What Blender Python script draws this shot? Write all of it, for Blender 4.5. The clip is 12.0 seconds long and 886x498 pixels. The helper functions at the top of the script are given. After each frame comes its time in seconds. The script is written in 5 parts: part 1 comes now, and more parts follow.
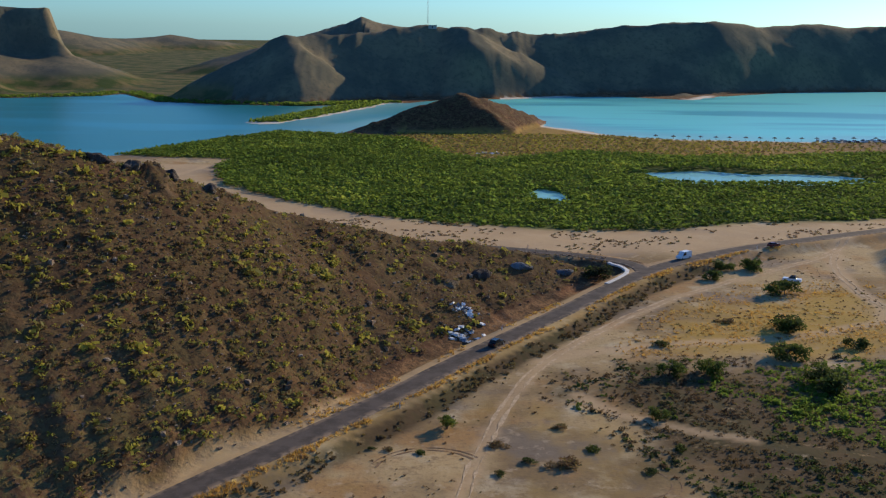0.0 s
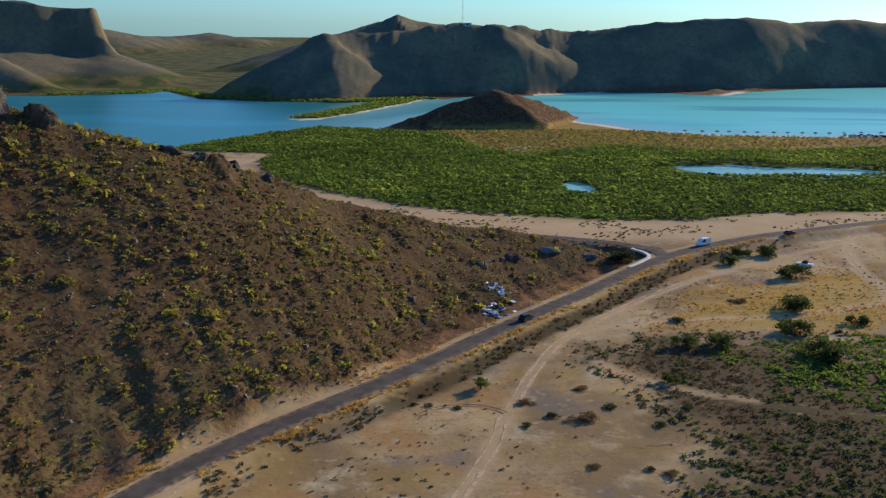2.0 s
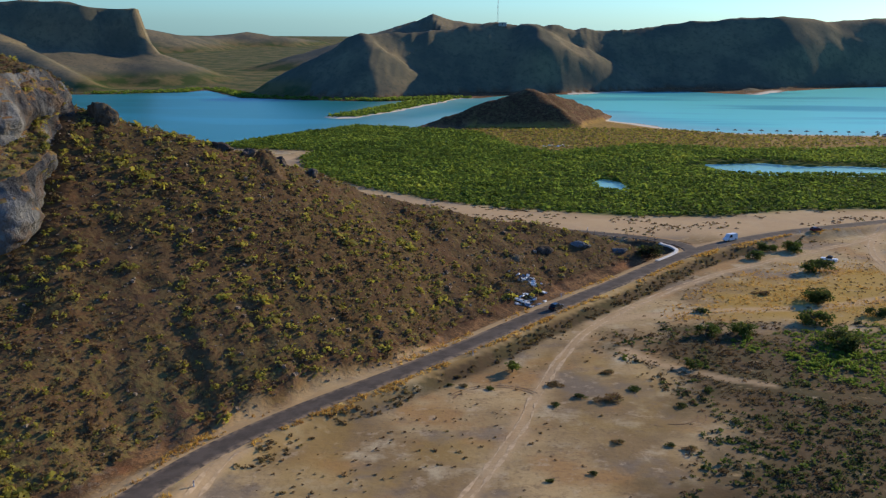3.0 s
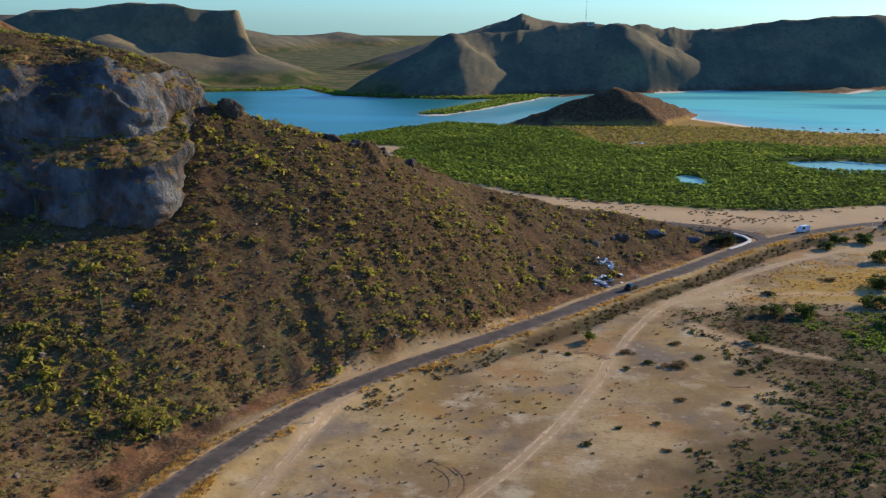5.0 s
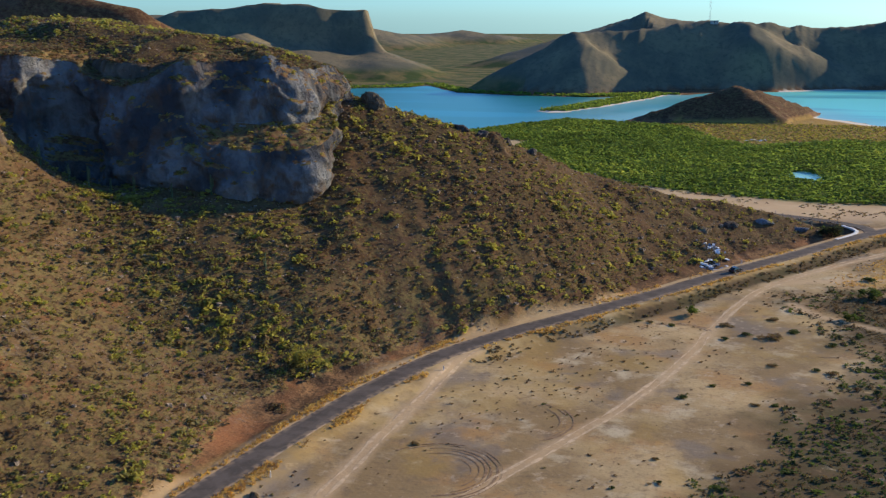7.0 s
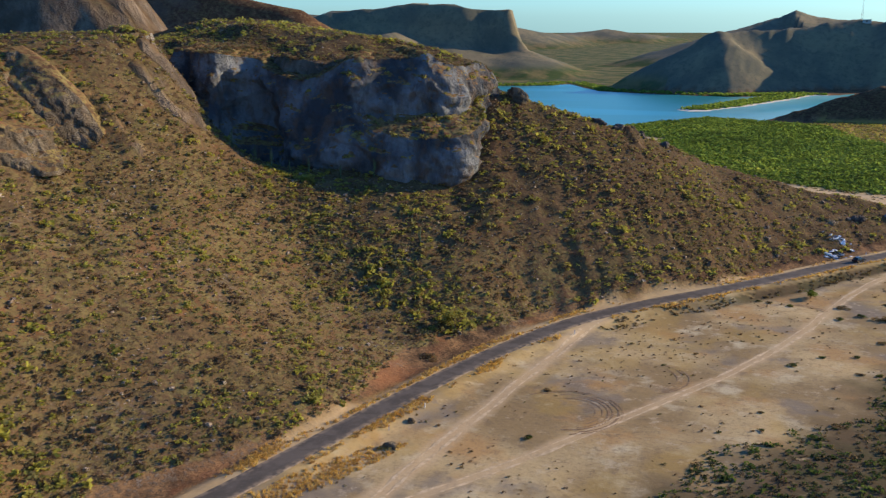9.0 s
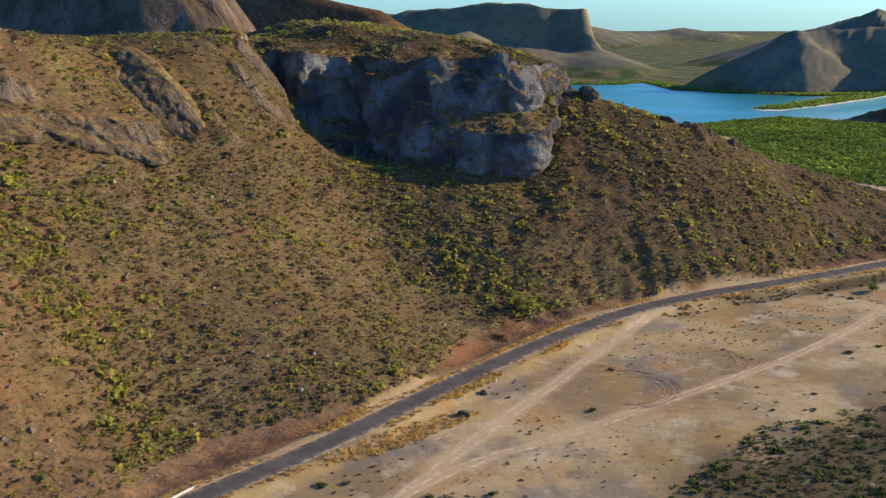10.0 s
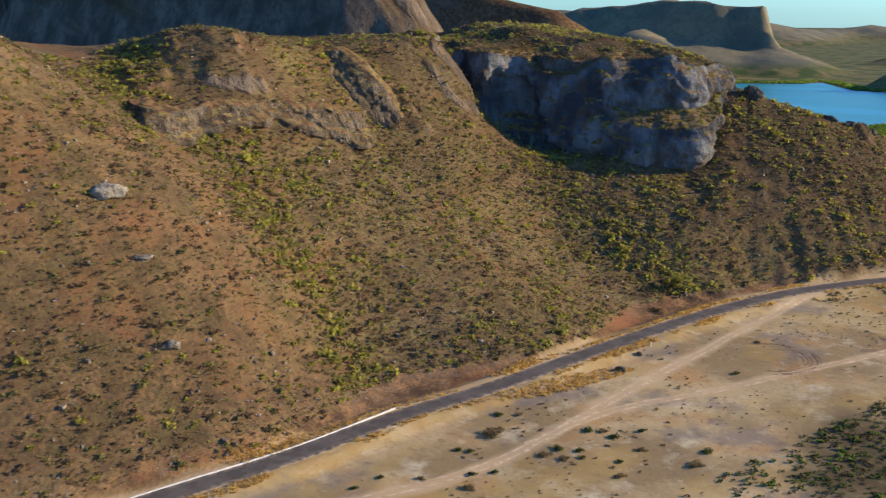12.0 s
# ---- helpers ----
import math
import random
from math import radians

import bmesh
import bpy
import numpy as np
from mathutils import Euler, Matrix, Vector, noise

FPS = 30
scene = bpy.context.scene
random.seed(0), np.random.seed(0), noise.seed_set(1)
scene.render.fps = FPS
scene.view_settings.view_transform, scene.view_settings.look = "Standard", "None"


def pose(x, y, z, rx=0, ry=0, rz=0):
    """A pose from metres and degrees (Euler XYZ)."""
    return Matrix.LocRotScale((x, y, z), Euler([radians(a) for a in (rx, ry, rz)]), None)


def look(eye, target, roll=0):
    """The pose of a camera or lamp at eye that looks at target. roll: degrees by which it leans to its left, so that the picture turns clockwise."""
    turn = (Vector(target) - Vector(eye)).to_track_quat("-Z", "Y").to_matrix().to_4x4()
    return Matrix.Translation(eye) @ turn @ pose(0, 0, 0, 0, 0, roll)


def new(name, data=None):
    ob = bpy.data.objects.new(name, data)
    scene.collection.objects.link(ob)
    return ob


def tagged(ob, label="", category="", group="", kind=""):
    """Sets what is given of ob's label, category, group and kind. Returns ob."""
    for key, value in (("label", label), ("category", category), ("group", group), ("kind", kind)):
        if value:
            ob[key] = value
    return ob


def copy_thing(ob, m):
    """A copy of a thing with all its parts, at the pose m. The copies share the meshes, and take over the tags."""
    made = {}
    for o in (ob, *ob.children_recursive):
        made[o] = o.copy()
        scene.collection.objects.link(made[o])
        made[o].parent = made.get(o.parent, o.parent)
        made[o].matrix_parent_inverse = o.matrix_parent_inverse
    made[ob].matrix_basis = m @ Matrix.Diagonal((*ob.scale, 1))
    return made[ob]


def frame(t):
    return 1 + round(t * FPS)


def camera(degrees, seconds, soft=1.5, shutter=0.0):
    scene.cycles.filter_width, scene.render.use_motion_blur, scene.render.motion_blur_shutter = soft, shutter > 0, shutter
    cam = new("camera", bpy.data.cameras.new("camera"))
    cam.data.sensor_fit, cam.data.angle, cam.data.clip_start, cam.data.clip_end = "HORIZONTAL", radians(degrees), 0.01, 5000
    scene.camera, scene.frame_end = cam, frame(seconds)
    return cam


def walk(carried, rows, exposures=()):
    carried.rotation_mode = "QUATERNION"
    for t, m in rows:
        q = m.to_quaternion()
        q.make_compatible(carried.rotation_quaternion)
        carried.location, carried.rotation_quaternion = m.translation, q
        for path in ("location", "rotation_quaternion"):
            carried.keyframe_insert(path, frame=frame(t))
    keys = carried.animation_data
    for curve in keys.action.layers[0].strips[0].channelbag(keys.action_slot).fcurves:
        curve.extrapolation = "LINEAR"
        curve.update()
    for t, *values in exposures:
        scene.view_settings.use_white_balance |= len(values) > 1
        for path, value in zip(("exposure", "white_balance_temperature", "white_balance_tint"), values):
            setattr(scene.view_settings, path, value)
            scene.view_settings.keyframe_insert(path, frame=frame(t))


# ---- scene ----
cam = camera(48.51, 12.0, soft=1.2, shutter=0.4)
PATH = [
    (0, pose(3.42, -1.38, 68.61, 77.317, -0.705, 0.158)),
    (0.5, pose(3.31, -6.83, 69.09, 77.249, -0.641, 0.345)),
    (1, pose(3.22, -12.31, 69.51, 77.188, -0.569, 0.705)),
    (1.5, pose(3.29, -17.95, 69.95, 77.151, -0.479, 1.301)),
    (2, pose(3.35, -23.81, 70.54, 77.077, -0.391, 2.117)),
    (2.5, pose(3.44, -29.95, 71.14, 77.022, -0.328, 3.058)),
    (4.5, pose(4.95, -55.67, 72.92, 76.920, -0.117, 7.792)),
    (5, pose(5.59, -62.22, 73.21, 76.902, -0.050, 9.146)),
    (5.5, pose(6.50, -69.04, 73.40, 76.893, -0.003, 10.657)),
    (6, pose(7.56, -76.11, 73.66, 76.873, 0.061, 12.323)),
    (6.5, pose(8.87, -83.08, 73.98, 76.834, 0.106, 14.152)),
    (7, pose(10.40, -89.90, 74.24, 76.806, 0.139, 16.094)),
    (9, pose(19.27, -117.71, 75.29, 76.765, 0.256, 24.219)),
    (9.5, pose(22.15, -125.12, 75.75, 76.737, 0.285, 26.277)),
    (10, pose(25.46, -132.59, 76.24, 76.701, 0.327, 28.393)),
    (10.5, pose(29.01, -139.54, 76.78, 76.662, 0.339, 30.578)),
    (11, pose(32.82, -146.60, 77.42, 76.608, 0.335, 32.900)),
    (11.5, pose(37.09, -154.05, 78.18, 76.565, 0.314, 35.454)),
    (12, pose(41.54, -161.97, 79.00, 76.499, 0.271, 38.207)),
]
walk(cam, PATH, exposures=[(0, 0.05), (2.5, 0.15), (5.5, 0.37), (9, 0.6), (12, 0.75)])

# ---- daylight: a low sun ahead on the right, clear sky ----
SUN_ELEVATION, SUN_BEARING = radians(18.5), radians(45)
world = bpy.data.worlds.new("sky")
scene.world = world
world.use_nodes = True
tree = world.node_tree
tree.nodes.clear()
sky = tree.nodes.new("ShaderNodeTexSky")
sky.sky_type = "NISHITA"
sky.sun_disc = False
sky.sun_elevation, sky.sun_rotation = SUN_ELEVATION, SUN_BEARING
sky.air_density, sky.dust_density, sky.ozone_density = 1.0, 0.35, 3.0
shine = tree.nodes.new("ShaderNodeBackground")
shine.inputs["Strength"].default_value = 0.118
out = tree.nodes.new("ShaderNodeOutputWorld")
blue = tree.nodes.new("ShaderNodeMix")
blue.data_type, blue.blend_type = "RGBA", "MULTIPLY"
blue.inputs[0].default_value, blue.inputs[7].default_value = 1.0, (0.47, 0.88, 1.38, 1)
tree.links.new(sky.outputs["Color"], blue.inputs[6])
tree.links.new(blue.outputs[2], shine.inputs["Color"])
tree.links.new(shine.outputs["Background"], out.inputs["Surface"])
sun_data = bpy.data.lights.new("sun", "SUN")
sun_data.energy, sun_data.angle, sun_data.color = 5.0, radians(0.53), (1.0, 0.80, 0.53)
sun = new("sun", sun_data)
sun_way = Vector((math.sin(SUN_BEARING) * math.cos(SUN_ELEVATION), math.cos(SUN_BEARING) * math.cos(SUN_ELEVATION), math.sin(SUN_ELEVATION)))
sun.matrix_world = look(sun_way * 400, (0, 0, 0))

# ---- materials ----
class Nodes:
    """A short way to write a node material."""

    def __init__(self, name, rough=0.9):
        self.material = bpy.data.materials.new(name)
        self.material.use_nodes = True
        self.tree = self.material.node_tree
        self.shader = self.tree.nodes["Principled BSDF"]
        self.shader.inputs["Roughness"].default_value = rough
        self.shader.inputs["Specular IOR Level"].default_value = 0.06
        self.place = self.tree.nodes.new("ShaderNodeNewGeometry").outputs["Position"]

    def put(self, socket, value):
        if isinstance(value, bpy.types.NodeSocket):
            self.tree.links.new(value, socket)
        elif isinstance(value, tuple) and len(value) == 3 and socket.type == "RGBA":
            socket.default_value = (*value, 1)
        else:
            socket.default_value = value

    def noise(self, size, detail=4.0, rough=0.55, stretch=None, distort=0.0):
        """Noise with features of that size in metres."""
        node = self.tree.nodes.new("ShaderNodeTexNoise")
        node.inputs["Scale"].default_value = 1.0 / size
        node.inputs["Detail"].default_value, node.inputs["Roughness"].default_value, node.inputs["Distortion"].default_value = detail, rough, distort
        place = self.place
        if stretch:
            m = self.tree.nodes.new("ShaderNodeMapping")
            m.inputs["Scale"].default_value = stretch
            self.tree.links.new(place, m.inputs["Vector"])
            place = m.outputs["Vector"]
        self.tree.links.new(place, node.inputs["Vector"])
        return node.outputs["Fac"]

    def cells(self, size, feature="F1"):
        node = self.tree.nodes.new("ShaderNodeTexVoronoi")
        node.feature = feature
        node.inputs["Scale"].default_value = 1.0 / size
        self.tree.links.new(self.place, node.inputs["Vector"])
        return node.outputs["Distance"]

    def step(self, value, a, b, lo=0.0, hi=1.0):
        node = self.tree.nodes.new("ShaderNodeMapRange")
        node.interpolation_type = "SMOOTHSTEP"
        for key, v in zip(("Value", "From Min", "From Max", "To Min", "To Max"), (value, a, b, lo, hi)):
            self.put(node.inputs[key], v)
        return node.outputs["Result"]

    def maths(self, kind, a, b=0.0):
        node = self.tree.nodes.new("ShaderNodeMath")
        node.operation = kind
        self.put(node.inputs[0], a)
        self.put(node.inputs[1], b)
        return node.outputs[0]

    def mix(self, factor, a, b, blend="MIX"):
        node = self.tree.nodes.new("ShaderNodeMix")
        node.data_type, node.blend_type = "RGBA", blend
        self.put(node.inputs[0], factor)
        self.put(node.inputs[6], a)
        self.put(node.inputs[7], b)
        return node.outputs[2]

    def attribute(self, name):
        node = self.tree.nodes.new("ShaderNodeAttribute")
        node.attribute_name = name
        return node.outputs["Fac"]

    def chance(self, island=False):
        if island:
            return self.tree.nodes.new("ShaderNodeNewGeometry").outputs["Random Per Island"]
        return self.tree.nodes.new("ShaderNodeObjectInfo").outputs["Random"]

    def bump(self, height, distance, strength=1.0):
        node = self.tree.nodes.new("ShaderNodeBump")
        node.inputs["Distance"].default_value, node.inputs["Strength"].default_value = distance, strength
        self.put(node.inputs["Height"], height)
        self.tree.links.new(node.outputs["Normal"], self.shader.inputs["Normal"])

    def done(self, colour):
        self.put(self.shader.inputs["Base Color"], colour)
        return self.material


def plain(name, colour, rough=0.6, metal=0.0, grime=0.25, size=0.4):
    """Paint, plastic or metal with a little dirt and wear."""
    n = Nodes(name, rough)
    n.shader.inputs["Metallic"].default_value = metal
    n.shader.inputs["Specular IOR Level"].default_value = 0.4
    dark = tuple(c * (1 - grime) for c in colour)
    return n.done(n.mix(n.step(n.noise(size, 5), 0.35, 0.7), colour, dark))


def ground_material():
    n = Nodes("earth", 0.95)
    coarse, mid, fine = n.noise(38, 5), n.noise(6.5, 5, 0.6), n.noise(0.9, 5, 0.65)
    stony = n.step(n.cells(1.3), 0.1, 0.55)
    # hillside: red-brown stony earth with paler scree
    earth = n.mix(n.step(mid, 0.40, 0.60), (0.094, 0.053, 0.028), (0.255, 0.142, 0.066))
    earth = n.mix(n.step(fine, 0.42, 0.66), earth, (0.060, 0.039, 0.023))
    earth = n.mix(n.maths("MULTIPLY", n.step(coarse, 0.50, 0.66), n.step(fine, 0.5, 0.6)), earth, (0.22, 0.165, 0.12))
    earth = n.mix(n.maths("MULTIPLY", n.step(n.noise(17, 4), 0.5, 0.68), 0.8), earth, (0.25, 0.105, 0.046))
    grit = n.noise(0.33, 4, 0.75)
    earth = n.mix(n.step(grit, 0.52, 0.66, 0, 0.8), earth, (0.045, 0.031, 0.020))
    earth = n.mix(n.step(grit, 0.44, 0.33, 0, 0.7), earth, (0.29, 0.185, 0.110))
    # bare flat: grey silt with paler salt and warm patches
    silt = n.mix(n.step(coarse, 0.42, 0.58), (0.262, 0.180, 0.088), (0.46, 0.335, 0.170))
    silt = n.mix(n.maths("MULTIPLY", n.step(n.noise(12, 5, 0.6), 0.52, 0.68), 0.8), silt, (0.53, 0.44, 0.285))
    silt = n.mix(n.maths("MULTIPLY", n.step(n.noise(20, 4, 0.6), 0.5, 0.66), 0.85), silt, (0.38, 0.220, 0.090))
    silt = n.mix(n.step(fine, 0.5, 0.7, 0, 0.5), silt, (0.17, 0.12, 0.08))
    silt = n.mix(n.maths("MULTIPLY", n.step(n.noise(27, 5, 0.6), 0.52, 0.62), 0.75), silt, (0.20, 0.165, 0.13))
    silt = n.mix(n.step(n.noise(3.4, 5, 0.7), 0.54, 0.66, 0, 0.55), silt, (0.185, 0.128, 0.078))
    silt = n.mix(n.step(n.noise(4.4, 5, 0.7), 0.56, 0.68, 0, 0.5), silt, (0.52, 0.41, 0.27))
    silt = n.mix(n.step(grit, 0.56, 0.72, 0, 0.5), silt, (0.15, 0.105, 0.068))
    # low scrub and dead stalks that cloak the slopes
    cloak = n.mix(n.step(n.noise(9.0, 4, 0.6), 0.38, 0.62), (0.170, 0.108, 0.046), (0.222, 0.172, 0.064))
    cloak = n.mix(n.step(n.noise(0.8, 4, 0.7), 0.51, 0.66), cloak, (0.070, 0.052, 0.026))
    spread = n.maths("MULTIPLY", n.attribute("cloak"), n.step(n.noise(1.7, 5, 0.7), 0.44, 0.54))
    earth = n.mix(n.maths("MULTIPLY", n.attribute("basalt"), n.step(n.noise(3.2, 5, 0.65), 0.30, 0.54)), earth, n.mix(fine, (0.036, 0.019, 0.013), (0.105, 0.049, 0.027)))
    earth = n.mix(spread, earth, cloak)
    colour = n.mix(n.attribute("flat"), earth, silt)
    # dead golden grass, brown scrub litter
    colour = n.mix(n.maths("MULTIPLY", n.attribute("gold"), n.step(n.noise(3.0, 5, 0.65), 0.30, 0.48)), colour, n.mix(fine, (0.29, 0.180, 0.042), (0.50, 0.330, 0.080)))
    colour = n.mix(n.maths("MULTIPLY", n.attribute("litter"), n.step(n.noise(4.0, 5, 0.65), 0.24, 0.44)), colour, n.mix(fine, n.mix(n.step(n.noise(8, 4, 0.6), 0.42, 0.58), (0.036, 0.028, 0.018), (0.078, 0.054, 0.030)), n.mix(n.step(n.noise(11, 4, 0.6), 0.42, 0.6), (0.125, 0.082, 0.042), (0.080, 0.074, 0.028))))
    # vegetated far slopes, base colours lightened and greyed in place of distance haze
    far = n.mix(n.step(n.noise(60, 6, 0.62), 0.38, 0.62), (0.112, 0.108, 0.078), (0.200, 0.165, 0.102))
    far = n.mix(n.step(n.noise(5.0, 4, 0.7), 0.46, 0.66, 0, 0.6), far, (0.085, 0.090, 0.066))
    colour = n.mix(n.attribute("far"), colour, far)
    colour = n.mix(n.attribute("plain"), colour, n.mix(n.step(n.noise(30, 5, 0.6), 0.4, 0.6), (0.050, 0.075, 0.022), (0.150, 0.120, 0.050)))
    # mangrove mud, sand beaches, wheel-worn dust
    colour = n.mix(n.attribute("mud"), colour, n.mix(fine, (0.060, 0.090, 0.020), (0.110, 0.145, 0.034)))
    colour = n.mix(n.attribute("beach"), colour, n.mix(mid, (0.62, 0.54, 0.42), (0.74, 0.68, 0.56)))
    colour = n.mix(n.attribute("dust"), colour, n.mix(fine, (0.44, 0.300, 0.165), (0.58, 0.425, 0.250)))
    # bare rock where it is steep
    rock = n.mix(n.step(n.noise(9, 6, 0.65, (1, 1, 0.35)), 0.36, 0.64), (0.085, 0.066, 0.050), (0.19, 0.145, 0.105))
    rock = n.mix(n.step(n.noise(2.2, 6, 0.7, (1, 1, 0.4)), 0.50, 0.70), rock, (0.09, 0.06, 0.042))
    colour = n.mix(n.attribute("rock"), colour, rock)
    relief = n.maths("ADD", n.maths("MULTIPLY", mid, 0.5), n.maths("ADD", n.maths("MULTIPLY", fine, 0.22), n.maths("MULTIPLY", stony, 0.05)))
    relief = n.maths("MULTIPLY", relief, n.step(n.attribute("flat"), 0.2, 1.0, 1.0, 0.3))
    crag = n.maths("MULTIPLY", n.attribute("rock"), n.noise(3.0, 6, 0.7, (1, 1, 0.5)))
    relief = n.maths("MULTIPLY", relief, n.step(n.attribute("far"), 0.0, 1.0, 1.0, 0.15))
    n.bump(n.maths("ADD", relief, n.maths("MULTIPLY", crag, 2.5)), 1.0, 0.8)
    return n.done(colour)


def water_material():
    n = Nodes("sea_water", 0.30)
    n.shader.inputs["Specular IOR Level"].default_value = 0.12
    split = n.tree.nodes.new("ShaderNodeSeparateXYZ")
    n.tree.links.new(n.place, split.inputs[0])
    shallow = n.step(n.maths("ADD", split.outputs["X"], n.maths("MULTIPLY", n.noise(160, 4), 160)), -60, 200)
    colour = n.mix(shallow, (0.020, 0.180, 0.190), (0.200, 0.740, 0.670))
    colour = n.mix(n.step(n.noise(120, 4, 0.5, (0.4, 1.6, 1)), 0.46, 0.62, 0, 0.6), colour, (0.030, 0.27, 0.35))
    colour = n.mix(n.attribute("shoal"), colour, (0.30, 0.56, 0.53))
    n.bump(n.noise(2.5, 3, 0.6), 0.02, 0.15)
    return n.done(colour)


def asphalt_material():
    n = Nodes("worn_asphalt", 0.85)
    colour = n.mix(n.step(n.noise(3.0, 5), 0.35, 0.65), (0.082, 0.070, 0.060), (0.122, 0.102, 0.086))
    colour = n.mix(n.step(n.noise(0.5, 5, 0.7), 0.52, 0.7, 0, 0.5), colour, (0.14, 0.125, 0.11))
    colour = n.mix(n.maths("MULTIPLY", n.attribute("verge"), n.step(n.noise(1.4, 5), 0.40, 0.6)), colour, (0.28, 0.21, 0.145))
    n.bump(n.noise(0.08, 2), 0.01, 0.5)
    return n.done(colour)


EARTH, WATER, ASPHALT = ground_material(), water_material(), asphalt_material()


def rock_material(name, dark, light, stain):
    n = Nodes(name, 0.92)
    colour = n.mix(n.step(n.noise(7, 6, 0.62, (1, 1, 0.35)), 0.36, 0.64), dark, light)
    colour = n.mix(n.step(n.noise(2.4, 6, 0.7, (1, 1, 0.3)), 0.50, 0.68, 0, 0.85), colour, stain)
    colour = n.mix(n.step(n.noise(1.6, 5, 0.65, (1, 1, 0.14)), 0.52, 0.66, 0, 0.8), colour, tuple(c * 0.6 for c in dark))
    colour = n.mix(n.step(n.noise(0.7, 5, 0.7), 0.54, 0.74, 0, 0.5), colour, tuple(c * 0.5 for c in dark))
    relief = n.maths("ADD", n.noise(2.2, 6, 0.65, (1, 1, 0.45)), n.maths("MULTIPLY", n.noise(0.5, 5, 0.7), 0.35))
    n.bump(relief, 2.0, 1.0)
    return n.done(colour)


def leaf_material(name, stops, through_leaf=0.35):
    """Foliage: the colour goes by each plant's tint, and a little from leaf to leaf."""
    n = Nodes(name, 0.75)
    tint = n.maths("ADD", n.attribute("tint"), n.maths("MULTIPLY", n.maths("SUBTRACT", n.chance(True), 0.5), 0.22))
    colour = stops[0][1]
    for (a, _), (b, c) in zip(stops[:-1], stops[1:]):
        colour = n.mix(n.step(tint, a, b), colour, c)
    colour = n.mix(n.step(n.chance(True), 0.6, 1.0, 0, 0.4), colour, tuple(c * 0.5 for c in stops[1][1]))
    n.put(n.shader.inputs["Base Color"], colour)
    thin = n.tree.nodes.new("ShaderNodeBsdfTranslucent")
    n.put(thin.inputs["Color"], colour)
    both = n.tree.nodes.new("ShaderNodeMixShader")
    both.inputs[0].default_value = through_leaf
    n.tree.links.new(n.shader.outputs[0], both.inputs[1])
    n.tree.links.new(thin.outputs[0], both.inputs[2])
    n.tree.links.new(both.outputs[0], n.tree.nodes["Material Output"].inputs["Surface"])
    return n.material




def cliff_material():
    """Pale weathered tuff with dark varnish, soft seams and brown soil stains."""
    n = Nodes("cliff_rock", 0.92)
    mass = n.noise(11, 5, 0.55, (1, 1, 0.6))
    colour = n.mix(n.step(mass, 0.40, 0.62), (0.050, 0.053, 0.058), (0.185, 0.188, 0.186))
    colour = n.mix(n.step(n.noise(4.2, 6, 0.6, (1, 1, 0.5), 0.6), 0.48, 0.66, 0, 0.75), colour, (0.125, 0.085, 0.058))
    colour = n.mix(n.step(n.noise(3.1, 6, 0.65, (1, 1, 0.22)), 0.54, 0.70, 0, 0.7), colour, (0.050, 0.050, 0.054))
    colour = n.mix(n.step(n.noise(0.8, 5, 0.7), 0.54, 0.74, 0, 0.45), colour, (0.060, 0.050, 0.042))
    relief = n.maths("ADD", n.noise(2.6, 6, 0.62, (1, 1, 0.7), 0.5), n.maths("MULTIPLY", n.noise(0.6, 5, 0.7), 0.3))
    n.bump(relief, 1.6, 0.9)
    return n.done(colour)


CLIFF_ROCK = cliff_material()
DARK_ROCK = rock_material("dark_rock", (0.060, 0.050, 0.046), (0.15, 0.125, 0.105), (0.095, 0.065, 0.048))
PALE_ROCK = rock_material("pale_rock", (0.20, 0.18, 0.15), (0.42, 0.375, 0.31), (0.19, 0.14, 0.095))
BROWN_ROCK = rock_material("brown_rock", (0.085, 0.066, 0.046), (0.205, 0.162, 0.112), (0.14, 0.092, 0.052))
SLATE_ROCK = rock_material("slate_rock", (0.10, 0.115, 0.14), (0.22, 0.24, 0.27), (0.14, 0.12, 0.11))
SHRUB = leaf_material("desert_shrub", [(0.0, (0.150, 0.098, 0.062)), (0.25, (0.205, 0.140, 0.074)), (0.5, (0.215, 0.195, 0.078)), (0.75, (0.30, 0.280, 0.062)), (1.0, (0.42, 0.385, 0.066))], 0.5)
MANGROVE_LEAF = leaf_material("mangrove_leaf", [(0.0, (0.085, 0.130, 0.026)), (0.4, (0.160, 0.235, 0.040)), (0.75, (0.235, 0.310, 0.052)), (1.0, (0.38, 0.40, 0.070))], 0.6)
GREEN_LEAF = leaf_material("green_leaf", [(0.0, (0.030, 0.034, 0.022)), (0.3, (0.075, 0.100, 0.028)), (0.6, (0.120, 0.165, 0.034)), (1.0, (0.22, 0.26, 0.045))], 0.45)
BROWN_SCRUB = leaf_material("brown_scrub", [(0.0, (0.085, 0.058, 0.036)), (0.3, (0.150, 0.105, 0.052)), (1.0, (0.26, 0.21, 0.07))], 0.4)
DRY_GRASS = leaf_material("dry_grass", [(0.0, (0.34, 0.20, 0.07)), (0.5, (0.62, 0.39, 0.105)), (1.0, (0.78, 0.56, 0.17))], 0.5)
BARK = plain("bark", (0.12, 0.09, 0.065), 0.95, grime=0.4, size=0.15)

